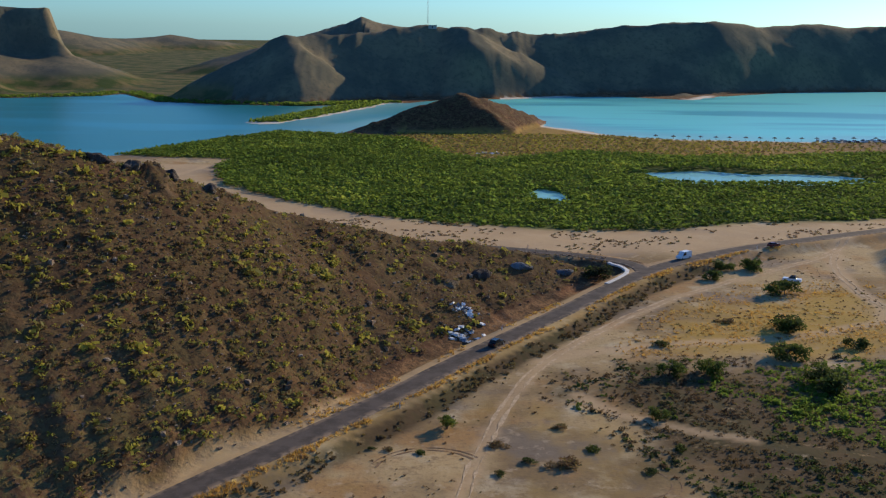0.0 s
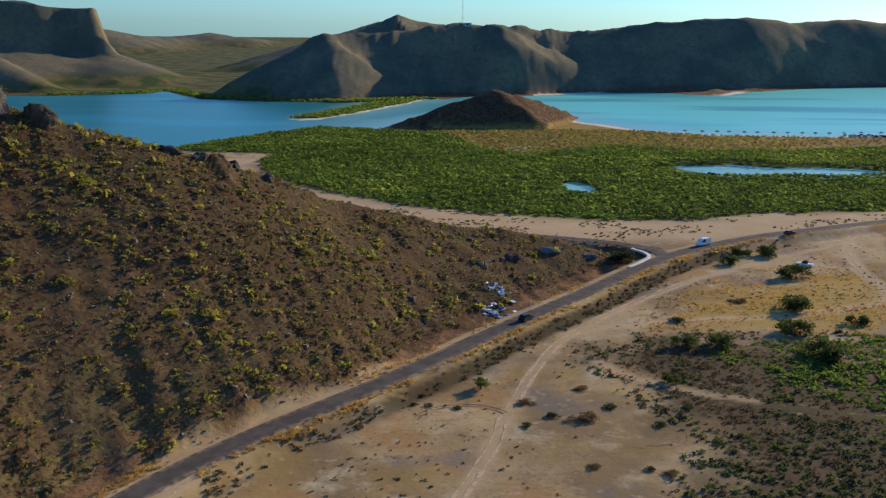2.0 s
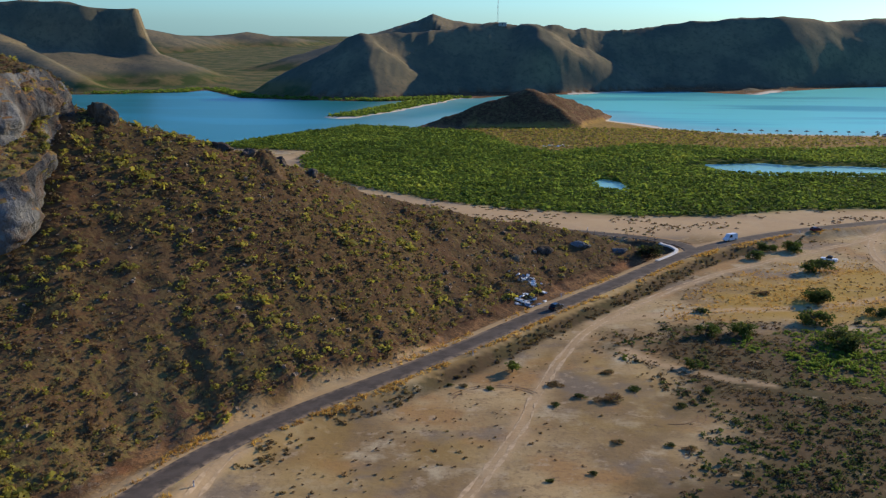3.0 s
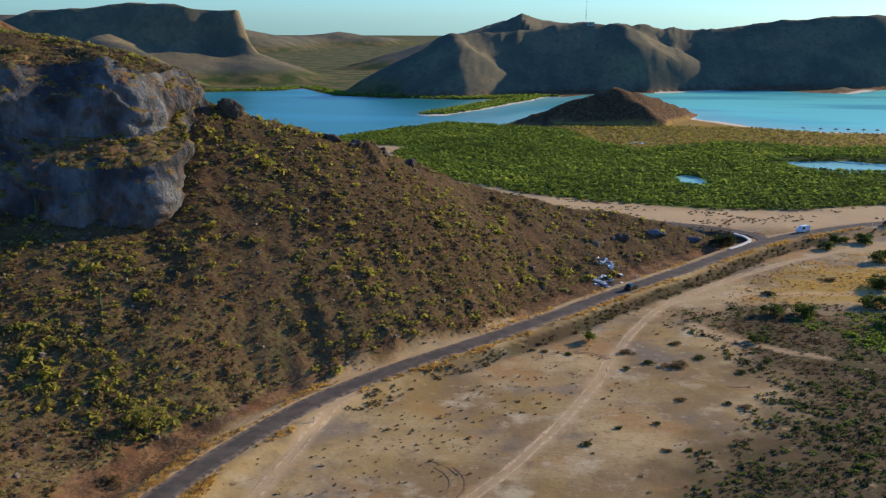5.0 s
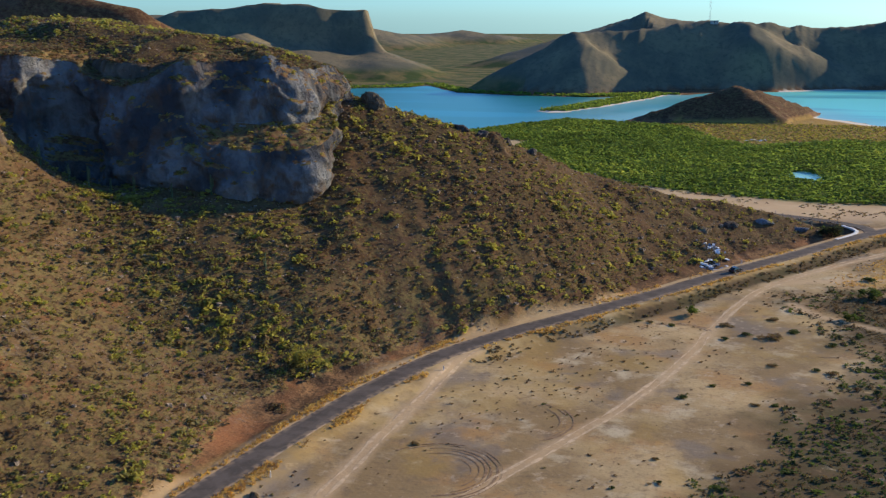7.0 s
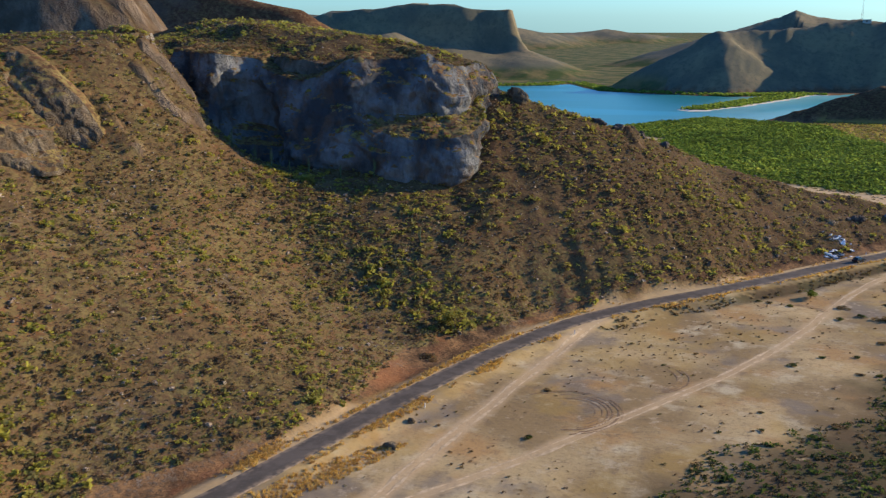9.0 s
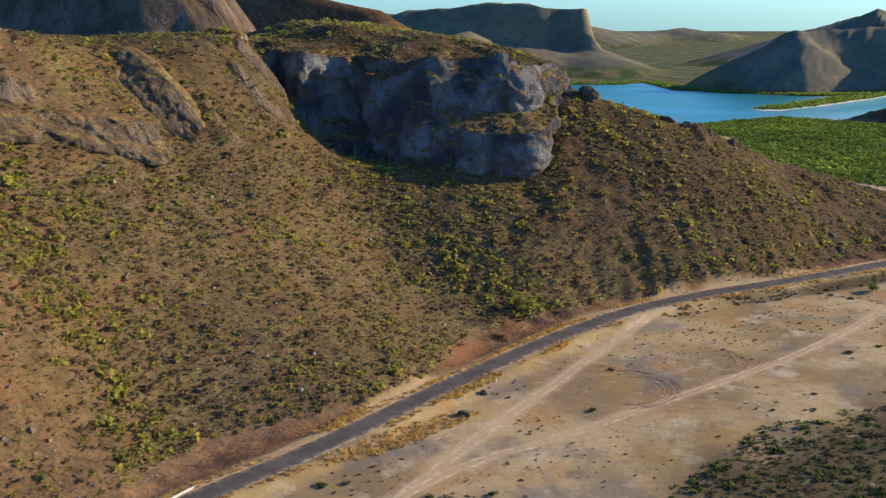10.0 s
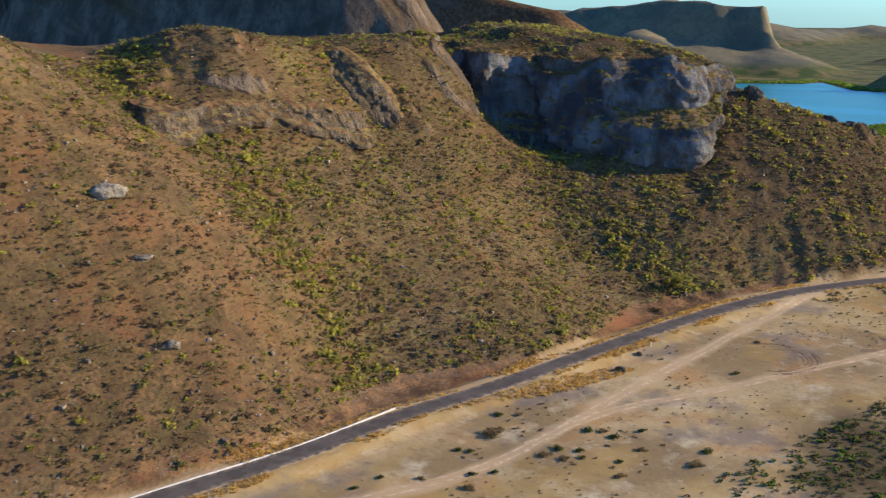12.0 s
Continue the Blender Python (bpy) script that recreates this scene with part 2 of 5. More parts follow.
# ---- the lie of the land ----
SEA = -2.0
ROAD = [(-150, -330), (-112, -190), (-97, -115), (-87, -70), (-82, -52), (-79, -25), (-73, -3), (-69, 22), (-65, 45), (-61, 66), (-56, 87), (-49, 108),
        (-40, 124), (-30, 138), (-18, 153), (-6, 170), (6, 189), (19, 208), (33, 228), (50, 254), (58, 265), (70, 279), (94, 299), (118, 313), (142, 327), (175, 346), (260, 385), (420, 430)]
BRANCH = [(60.5, 268), (60.5, 274), (57, 281), (48, 287.5), (32, 294), (15, 301), (-3, 308), (-20, 316), (-60, 337), (-150, 372)]
TRACK = [(-112, -140), (-75, -80), (-56, -40), (-52, -24), (-50.8, -8), (-50.3, 10), (-49.2, 34), (-47.8, 50), (-46.6, 70), (-45.3, 90), (-44, 104), (-41.5, 115)]
TRACK_2 = [(-52, -18), (-49, 4), (-40, 21), (-28, 45), (-18, 66), (-8, 88), (0, 109), (6, 130), (10, 150), (14, 165), (18, 179), (25, 195), (37, 214), (51, 233), (66, 250), (84, 266), (104, 283), (122, 298), (134, 314), (140, 323)]
TRACK_3 = [(140, 323), (132, 312), (121, 288), (116.5, 262), (117, 241), (124, 205), (140, 160)]
TRACK_4 = [(25, 196.5), (38, 204), (56, 209), (77, 214), (92, 219), (112, 229), (117, 241)]
TRACK_6 = [(-118, 492), (-122, 470), (-128, 452), (-122, 436), (-104, 418), (-80, 398)]
TRACK_5 = [(30, 177), (36, 167), (41, 165), (50, 159), (57, 156)]




def eased(line, rounds=2):
    """A line with its corners cut."""
    for _ in range(rounds):
        cut = [line[0]]
        for a, b in zip(line[:-1], line[1:]):
            cut += [tuple(0.75 * p + 0.25 * q for p, q in zip(a, b)), tuple(0.25 * p + 0.75 * q for p, q in zip(a, b))]
        line = cut + [line[-1]]
    return line


HILL_FOOT = eased(ROAD[1:24])
ROAD_RUN = [0.0]
for (ax_, ay_), (bx_, by_) in zip(ROAD[:-1], ROAD[1:]):
    ROAD_RUN.append(ROAD_RUN[-1] + math.hypot(bx_ - ax_, by_ - ay_))


def lattice(ix, iy, seed):
    h = (ix * 374761393 + iy * 668265263 + seed * 974634541) & 0xFFFFFFFF
    h = ((h ^ (h >> 13)) * 1274126177) & 0xFFFFFFFF
    return ((h ^ (h >> 16)) & 0xFFFF) / 32767.5 - 1.0


def grain(x, y, size, seed=0):
    """Smooth value noise from -1 to 1, with bumps of that size."""
    u, v = np.asarray(x, float) / size, np.asarray(y, float) / size
    i, j = np.floor(u), np.floor(v)
    f, g = u - i, v - j
    f, g = f * f * f * (f * (f * 6 - 15) + 10), g * g * g * (g * (g * 6 - 15) + 10)
    i, j = i.astype(np.int64), j.astype(np.int64)
    a, b, c, d = lattice(i, j, seed), lattice(i + 1, j, seed), lattice(i, j + 1, seed), lattice(i + 1, j + 1, seed)
    return (a * (1 - f) + b * f) * (1 - g) + (c * (1 - f) + d * f) * g


def fractal(x, y, size, octaves=4, seed=0, ridged=False):
    total, weight = 0.0, 1.0
    for k in range(octaves):
        n = grain(x + 13.7 * k, y - 7.3 * k, size / 2 ** k, seed + k)
        total = total + weight * (1 - 2 * np.abs(n) if ridged else n)
        weight *= 0.5
    return total


def ramp(a, b, v):
    u = np.clip((v - a) / (b - a), 0, 1)
    return u * u * (3 - 2 * u)


def along(line, x, y, values=None):
    """Distance to a line of points (plus: on its left), and the value carried along it."""
    best, side, carried = np.full(np.shape(x), 1e9), np.ones(np.shape(x)), np.zeros(np.shape(x))
    for k in range(len(line) - 1):
        (ax, ay), (bx, by) = line[k][:2], line[k + 1][:2]
        dx, dy = bx - ax, by - ay
        s = np.clip(((x - ax) * dx + (y - ay) * dy) / (dx * dx + dy * dy), 0, 1)
        px, py = x - ax - s * dx, y - ay - s * dy
        d = np.hypot(px, py)
        near = d < best
        best = np.where(near, d, best)
        side = np.where(near, np.sign(dx * py - dy * px + 1e-9), side)
        if values is not None:
            carried = np.where(near, values[k] * (1 - s) + values[k + 1] * s, carried)
    return best * side, carried


def inside(poly, x, y):
    """Distance to the edge of a closed outline, plus within it."""
    d, _ = along(list(poly) + [poly[0]], x, y)
    odd = np.zeros(np.shape(x), bool)
    for (ax, ay), (bx, by) in zip(poly, poly[1:] + poly[:1]):
        crosses = (ay > y) != (by > y)
        odd ^= crosses & (x < (bx - ax) * (y - ay) / (by - ay if by != ay else 1e-9) + ax)
    return np.where(odd, np.abs(d), -np.abs(d))


def ridge(crest, slope_left, slope_right, x, y, soft=10.0):
    """A long hill along a crest of (x, y, height), with the fall of its two sides."""
    d, h = along(crest, x, y, [c[2] for c in crest])
    fall = (np.sqrt(d * d + soft * soft) - soft) * np.where(d > 0, slope_left, slope_right)
    return h - fall


COAST = [(-2500, 600), (-600, 560), (-330, 500), (-230, 480), (-176, 537), (-153, 594), (-125, 645), (-112, 676), (-89, 667), (-66, 660), (-52, 720), (-30, 770),
         (0, 795), (40, 800), (79, 776), (77, 738), (117, 676), (158, 652), (231, 646), (300, 660), (420, 640), (900, 520), (2500, 300), (2500, -2500), (-2500, -2500)]
FAR_LAND = [(-4800, 700), (-900, 900), (-560, 935), (-420, 943), (-376, 966), (-339, 989), (-331, 1026), (-305, 985), (-268, 922), (-196, 900), (-123, 892), (-49, 938), (-30, 946), (0, 992),
            (63, 1013), (138, 1061), (194, 1071), (243, 1045), (264, 1030), (298, 1090), (407, 1179), (547, 1227), (900, 1290), (2000, 1400), (4800, 1500), (4800, 4900), (-4800, 4900)]
SPIT = [(-147, 733), (-135, 770), (-122, 810), (-100, 880), (-70, 935), (-49, 942), (-62, 890), (-95, 787), (-118, 730), (-132, 722)]
POND = [(103, 495), (104, 468), (120, 458), (150, 459), (185, 458), (214, 472), (206, 490), (181, 496), (160, 493), (139, 503), (118, 498)]
POND_2 = [(41, 430), (43, 406), (54, 402), (58, 410), (55, 430), (47, 438)]
MANGROVE = [(-101, 452), (-96, 437), (-58, 393), (-15, 361), (17, 349), (47, 342), (87, 345), (110, 356), (133, 359), (171, 367), (240, 392), (420, 450), (520, 520), (420, 585), (300, 592),
            (231, 575), (187, 563), (137, 560), (105, 570), (74, 572), (53, 554), (29, 534), (8, 550), (-4, 584), (-20, 632), (-59, 652), (-89, 662), (-112, 672), (-128, 640), (-156, 590), (-178, 540), (-150, 528), (-108, 522), (-112, 480)]
SAND_EDGE = [(-250, 400), (-100, 330), (-20, 316), (60, 285), (140, 327), (300, 400)]
# foot and top of the cliff along its length
CLIFF = [(-178.0, 122.0, 54.0, -182.0, 130.0, 67.0),
         (-167.0, 118.5, 47.0, -171.0, 126.5, 66.0),
         (-160.0, 117.0, 44.0, -164.0, 125.0, 66.0),
         (-150.0, 122.0, 35.0, -159.0, 136.0, 63.6),
         (-141.0, 122.0, 31.0, -147.0, 133.0, 59.5),
         (-131.2, 123.7, 35.2, -135.9, 131.6, 58.7),
         (-120.5, 127.4, 37.4, -125.0, 136.8, 63.2),
         (-109.2, 131.5, 33.6, -116.0, 144.5, 64.3),
         (-101.1, 136.9, 31.7, -107.5, 150.5, 64.3),
         (-93.2, 140.8, 34.5, -102.0, 155.0, 62.5),
         (-92.2, 152.2, 40.0, -100.5, 167.0, 61.2),
         (-94.0, 166.0, 48.0, -98.0, 177.0, 60.0),
         (-95.0, 178.0, 52.0, -96.0, 181.0, 56.0)]
BLUFF = [(-102, 180), (-106, 170), (-107, 161), (-112, 155), (-120, 150), (-130, 147), (-140, 140), (-149, 139), (-162, 147), (-176, 141), (-200, 148), (-240, 175), (-230, 240), (-160, 215), (-112, 192)]

MAST_RIDGE = [(-279.9, 979.4, -6.1), (-261.7, 984.2, 5.1), (-244.7, 988.3, 15.0), (-226.5, 992.5, 24.9), (-208.4, 996.3, 33.5), (-190.3, 999.8, 41.4), (-181.3, 1001.4, 47.5), (-172.3, 1002.9, 54.2), (-163.3, 1004.4, 57.2), (-133, 1036, 60.5), (-86, 1066, 62), (-16.5, 1102, 73), (11, 1110, 71)]
BAY_RIDGE = [(11, 1110, 71), (76, 1161, 64), (117, 1178, 62), (187, 1205, 71), (241, 1206, 78), (309, 1211, 80), (358, 1239, 78), (412, 1275, 73), (489, 1312, 78), (591, 1346, 77), (800, 1430, 78), (1200, 1500, 70)]
SPUR_1 = [(-156, 1012, 58), (-149, 982, 50), (-142, 952, 29), (-135, 920, 0)]
SPUR_2 = [(11, 1109, 72), (22, 1088, 68), (32, 1054, 52), (40, 1022, 24), (45, 1000, 0)]
SPUR_3 = [(278, 1085, 9), (272, 1062, 7), (263, 1042, 3)]
SPUR_4 = [(412, 1275, 66), (440, 1240, 40), (470, 1215, 8)]
PEAK = [(-230, 1630, 52), (-166, 1690, 73), (-138, 1693, 85), (-105, 1695, 74), (-20, 1698, 64)]
MESA = [(-756, 1082, 66), (-734, 1096, 77), (-709, 1111, 87), (-651, 1144, 91), (-604, 1168, 98), (-555, 1191, 96), (-520, 1206, 88), (-560, 1310, 80), (-620, 1450, 70)]
MESA_WALL = [(-731.6, 1043.9), (-687.0, 1071.8), (-630.9, 1103.8), (-585.3, 1127.1), (-538.2, 1149.1), (-496.9, 1166.6), (-461.7, 1180.2), (-560.0, 1330.0), (-640.0, 1460.0), (-900.0, 1450.0), (-860.0, 1060.0)]
MESA_SPUR = [(-600, 1090, 58), (-588, 1053, 56), (-534, 1035, 39), (-477, 1007, 18), (-440, 985, 4)]
FAR_HILLS = [(-1500, 2300, 90), (-926, 2319, 66), (-864, 2343, 48), (-845, 2562, 32), (-881, 2865, 29), (-799, 2889, 42), (-700, 2915, 28), (-613, 3139, 10)]
BACK_RIDGE = [(-413.0, 396.0, 107.0), (-381.0, 400.0, 97.0), (-354.0, 405.0, 88.0), (-331.0, 410.0, 83.0), (-315.0, 414.0, 81.0), (-309.0, 417.0, 76.0), (-305.0, 420.0, 71.0)]
DARK_RIDGE = [(-420, 128, 135), (-330, 146, 120), (-285, 155, 108), (-258, 162, 98), (-246, 172, 90), (-268, 205, 86), (-310, 260, 80)]
SPUR_CREST = eased([(-98, 182, 51.5), (-82, 188, 46.2), (-68, 196, 41), (-52, 209, 33.8), (-36, 226, 22.5), (-12, 246, 11), (12, 259, 6), (36, 265, 3.5), (47, 267, 1.5)])
# rounded swells and hollows of the near hillside: x, y, radius, height
SWELLS = [(-190, -70, 45, 10.5), (-200, 50, 45, 5.5), (-180, 100, 22, 14.7), (-160, 130, 22, -7.8), (-60, 160, 22, -1.5), (-110, 140, 28, 5.0), (-140, -40, 32, 6.7), (-200, -80, 45, 13.2), (-190, 30, 22, 11.7), (-100, 80, 26, -5.6), (-180, 90, 32, 12.7), (-200, -70, 45, 12.2), (-150, 130, 22, -7.1), (-100, -10, 22, -4.6), (-80, 120, 30, 3.4), (-60, 140, 45, -2.0), (-190, -80, 45, 11.0), (-60, 30, 22, 3.4), (-150, -40, 45, 6.7), (-200, 40, 32, 9.9)]

# rock ledges, knobs and one cleft on the near hillside: x, y, half length, half width, turn, height
LEDGES = [(-180, 20, 12, 4, 50, 1.5), (-192, 4, 7, 5, 20, 1.5), (-163, 71, 12, 4, 5, 2.2), (-166, 61.5, 12, 3.0, 5, -6.0), (-176, 104, 9, 4, 60, 2.4),
          (-158, 97, 8, 4, 50, 1.8), (-166, 106, 9, 4, 65, 2.4), (-198, 17, 7, 4, 30, 1.3), (-189, 27, 6, 3.5, 30, 1.3), (-58, 203, 9, 3, 130, 1.8)]


def b_side(x, y):
    """Plus on the cliff side of the bluff."""
    return np.where((x > -175) & (y < 184), 1.0, -1.0)


def terrain(x, y):
    x, y = np.asarray(x, float), np.asarray(y, float)
    road, _ = along(ROAD, x, y)
    branch, _ = along(BRANCH, x, y)
    # low land, beaches and sea bed
    coast = inside(COAST, x, y) + 2.5 * grain(x, y, 22, 5)
    shore = np.maximum(np.maximum(coast, inside(FAR_LAND, x, y) + 2.5 * grain(x, y, 30, 6)), inside(SPIT, x, y) + 1.5 * grain(x, y, 14, 8))
    low = np.clip(SEA + 0.05 * shore, SEA - 5, SEA + 0.7)
    edge, _ = along(SAND_EDGE, x, y)
    flat = SEA + 0.7 + (2.0 - 0.7) * ramp(60, -20, edge)
    base = np.where(coast > 0, np.minimum(low, SEA + 0.7) + (flat - SEA - 0.7), low)
    for pond in (POND, POND_2):
        base = np.where(np.abs(y - 455) < 80, base - 1.6 * ramp(-3, 3, inside(pond, x, y) + 2 * grain(x, y, 7, 9)), base)
    base = base + 0.12 * fractal(x, y, 14, 3, 20) * ramp(3, 9, np.abs(road))
    # near hillside: it climbs from the road, and falls off north of the spur
    up = np.maximum(along(HILL_FOOT, x, y)[0], 0)
    side = 0.46 * (up - 7)
    back, _ = along([(62, 268), (36, 271), (6, 267), (-22, 259), (-56, 252), (-82, 249), (-108, 248), (-150, 256), (-260, 290), (-500, 340)], x, y)
    fall = 0.7 * back
    lid = np.interp(y, [-100, 0, 20, 50, 75, 110, 160], [108, 88, 78.5, 73.2, 72, 72, 71.5]) - 0.5 * np.maximum(-207 - x, 0)
    hill = side
    for sx, sy, radius, height in SWELLS:
        hill = hill + height * np.exp(-((x - sx) ** 2 + (y - sy) ** 2) / (radius * radius))
    hill = np.minimum(hill, lid) - 3.0 * np.exp(-np.abs(hill - lid) / 7)
    hill = np.minimum(hill, fall + 1)
    crest = ridge(SPUR_CREST, 0.7, 0.62, x, y, 3.0)
    crest = np.where(road > 4, crest, -9)
    hill = np.maximum(hill, crest) + 3.6 * np.exp(-np.abs(hill - crest) / 10) * ramp(2, 12, np.maximum(hill, crest))
    for lx, ly, a, b, turn, height in LEDGES:
        ca, sa = math.cos(radians(turn)), math.sin(radians(turn))
        u, v = (x - lx) * ca + (y - ly) * sa, (y - ly) * ca - (x - lx) * sa
        e = np.hypot(u / a, v / b) + 0.34 * grain(x, y, 5, 57) + 0.20 * grain(x, y, 2.6, 58)
        hill = hill + height * ramp(1.05, 0.72, e) * (1 + 0.45 * grain(x, y, 5, 59) + 0.25 * grain(x, y, 2.5, 60))
    rise = np.maximum(hill - 1.0, 0)
    hill = hill + np.minimum(rise * 0.06, 0.85) * fractal(x, y, 30, 4, 30) + np.minimum(rise * 0.06, 0.32) * fractal(x, y, 6, 3, 40, True)
    # rain gullies in the bank above the road
    _, chain = along(ROAD, x, y, ROAD_RUN)
    gully = ramp(6.5, 11, road) * ramp(30, 15, road) * ramp(40, 90, y) * ramp(262, 235, y)
    hill = hill - gully * (1.5 * np.maximum(grain(chain + 0.25 * road, road * 0.12, 7, 33), 0) + 0.7 * np.abs(grain(chain - 0.2 * road, road * 0.15, 3.2, 34)))
    # the flat top of the bluff, behind its cliff
    b = inside(BLUFF, x, y)
    top = 61.0 + 0.09 * np.clip(-125 - x, 0, 70) - 0.40 * np.clip(x + 110, 0, 30) + 0.9 * fractal(x, y, 14, 3, 55) + 0.30 * np.clip(b, 0, 22)
    bluff = top + np.minimum(b, 0) * np.where(b_side(x, y) > 0, 7.0, 1.0)
    hill = np.maximum(hill, np.where(b > -26, bluff, -9))
    hill = np.where(road > 3, hill, -9)
    z = np.maximum(base, np.where(y < 460, hill, -9))
    # far hills
    far = np.full(np.shape(x), -9.0)
    for crest_line, left, right in ((MAST_RIDGE, 0.75, 1.08), (eased(BAY_RIDGE, 1), 0.75, 0.98), (SPUR_1, 0.72, 0.7), (SPUR_2, 0.46, 0.9), (SPUR_3, 0.7, 0.6), (SPUR_4, 0.7, 0.8), (PEAK, 0.3, 0.22), (FAR_HILLS, 0.4, 0.4), (MESA_SPUR, 0.5, 0.5), (BACK_RIDGE, 0.9, 1.6), (DARK_RIDGE, 0.6, 2.2)):
        far = np.maximum(far, ridge(crest_line, left, right, x, y))
    m, mh = along(MESA, x, y, [c[2] for c in MESA])
    m = 40 - inside(MESA_WALL, x, y) + 7 * grain(x, y, 40, 61) + 3 * grain(x, y, 16, 62)
    mesa = np.where(m < 40, mh - 2.5, np.where(m < 56, mh - 2.5 - (m - 40) * 3.2, np.minimum(mh - 54, 0.5 * mh) - (m - 56) * 0.34))
    far = np.maximum(far, mesa)
    islet = ridge([(-62, 668, -1), (-30, 688, 10), (0, 700, 19), (14, 706, 24.5), (28, 711, 21), (58, 738, 9.5), (80, 770, -1)], 0.5, 0.62, x, y, 2.0)
    islet = np.maximum(islet, ridge([(14, 706, 24.5), (34, 686, 13), (53, 667, -1)], 0.42, 0.6, x, y, 2.0))
    knoll = ridge([(134, 252, 3), (150, 268, 9), (165, 285, 14), (190, 300, 20), (240, 320, 26)], 0.5, 0.45, x, y, 4.0)
    far = np.where((road < -9), np.maximum(far, knoll), np.where(y > 450, far, np.where(x < -150, far, -9)))
    bumps = np.clip(far, 0, 40) / 40
    far = far + bumps * (1.7 * fractal(x + 0.5 * y, y * 0.35, 80, 4, 70) + 1.6 * fractal(x, y, 34, 3, 72, True) - 1.4) * ramp(300, 800, y) * ramp(1700, 1300, y) + bumps * 3.5 * fractal(x, y, 24, 4, 75, True) * ramp(330, 230, y) + np.minimum(bumps * 12, 1.0) * 0.6 * fractal(x, y, 9, 3, 80)
    land = ramp(-2, 45, shore)
    z = np.maximum(z, np.minimum(far, 1e3) * land + (SEA - 6) * (1 - land))
    z = np.maximum(z, islet + np.clip(islet, 0, 3) * 0.35 * fractal(x, y, 9, 3, 84))
    # road bed with its bank on the lower side
    bed = 1.0 + 0.9 * ramp(90, 170, y) - 1.2 * ramp(300, 380, y)
    t = np.where(road > 0, ramp(8.0, 4.2, road), ramp(8.0, 3.9, -road))
    z = z * (1 - t) + bed * t
    t = ramp(8.0, 4.0, np.abs(branch)) * (y > 262)
    z = z * (1 - t) + (1.9 - 1.3 * ramp(285, 330, y)) * t
    return z


# ---- ground, sea and road ----
def spaced(parts):
    """Grid lines: (from, to, step) stretches joined end to end."""
    lines = []
    for a, b, s in parts:
        lines += list(np.linspace(a, b, max(2, int(round((b - a) / s)) + 1))[:-1])
    return np.array(lines + [parts[-1][1]])


def sheet(name, xs, ys, heights, material, masks):
    nx, ny = len(xs), len(ys)
    gx, gy = np.meshgrid(xs, ys)
    co = np.stack([gx.ravel(), gy.ravel(), heights.ravel()], 1)
    i = (np.arange(ny - 1)[:, None] * nx + np.arange(nx - 1)[None, :]).ravel()
    faces = np.stack([i, i + 1, i + nx + 1, i + nx], 1)
    mesh = bpy.data.meshes.new(name)
    mesh.vertices.add(len(co))
    mesh.vertices.foreach_set("co", co.ravel())
    mesh.loops.add(faces.size)
    mesh.loops.foreach_set("vertex_index", faces.ravel())
    mesh.polygons.add(len(faces))
    mesh.polygons.foreach_set("loop_start", np.arange(0, faces.size, 4))
    mesh.polygons.foreach_set("use_smooth", np.ones(len(faces), bool))
    mesh.update(calc_edges=True)
    for key, values in masks.items():
        mesh.attributes.new(key, "FLOAT", "POINT").data.foreach_set("value", np.clip(values, 0, 1).ravel().astype(np.float32))
    mesh.materials.append(material)
    return new(name, mesh)


xs = spaced([(-4800, -1600, 200), (-1600, -700, 45), (-700, -300, 14), (-300, -205, 4), (-205, -30, 1.25), (-30, 190, 1.6), (190, 320, 5), (320, 680, 9), (680, 1600, 60), (1600, 4800, 200)])
ys = spaced([(-2400, -400, 160), (-400, -120, 14), (-120, -60, 3), (-60, 275, 1.25), (275, 340, 2), (340, 700, 4.5), (700, 1250, 7), (1250, 1480, 10), (1480, 1800, 22), (1800, 3200, 60), (3200, 4880, 280)])
gx, gy = np.meshgrid(xs, ys)
gz = terrain(gx, gy)
slope_x, slope_y = np.gradient(gz, xs, axis=1), np.gradient(gz, ys, axis=0)
steepness = np.hypot(slope_x, slope_y)
d_road, _ = along(ROAD, gx, gy)
d_branch, _ = along(BRANCH, gx, gy)
d_mangrove = inside(MANGROVE, gx, gy)
d_coast = inside(COAST, gx, gy)
rough_edge = 3 * fractal(gx, gy, 12, 4, 90)


def worn(line, width, seed):
    d, _ = along(line, gx, gy)
    d = np.abs(d + 0.8 * grain(gx, gy, 9, seed))
    return ramp(width, width * 0.4, d)


flat_mask = np.where(d_road < 0, ramp(5.0, 1.6, gz), ramp(6.5, 3, d_road + rough_edge * 0.5)) * ramp(500, 470, gy)
flat_mask = np.maximum(flat_mask, ramp(3.5, 1.2, gz) * (gy > 285) * (gy < 560))
scrub_patch = ramp(-5, 11, inside([(26, 178), (40, 200), (75, 192), (118, 196), (150, 120), (130, 40), (30, 0), (-16, -10), (-14, 16), (8, 64), (30, 110), (40, 135), (34, 158)], gx, gy) + 2 * rough_edge)
grass_patch = ramp(0, 16, inside([(40, 198), (58, 230), (82, 256), (122, 270), (122, 240), (118, 205), (70, 192)], gx, gy) + 2 * rough_edge)
gold = np.maximum(grass_patch * 0.95, ramp(3.2, 1.4, np.abs(np.abs(d_road) - 4.6 + rough_edge * 0.3)) * 0.3 * (gy < 275))
gold = np.maximum(gold, 0.75 * ramp(6, -4, d_mangrove + rough_edge) * (gy > 520) * (d_coast > 5) * (gx > -30) * ramp(330, 160, gx) * ramp(1.2, -0.2, gz))
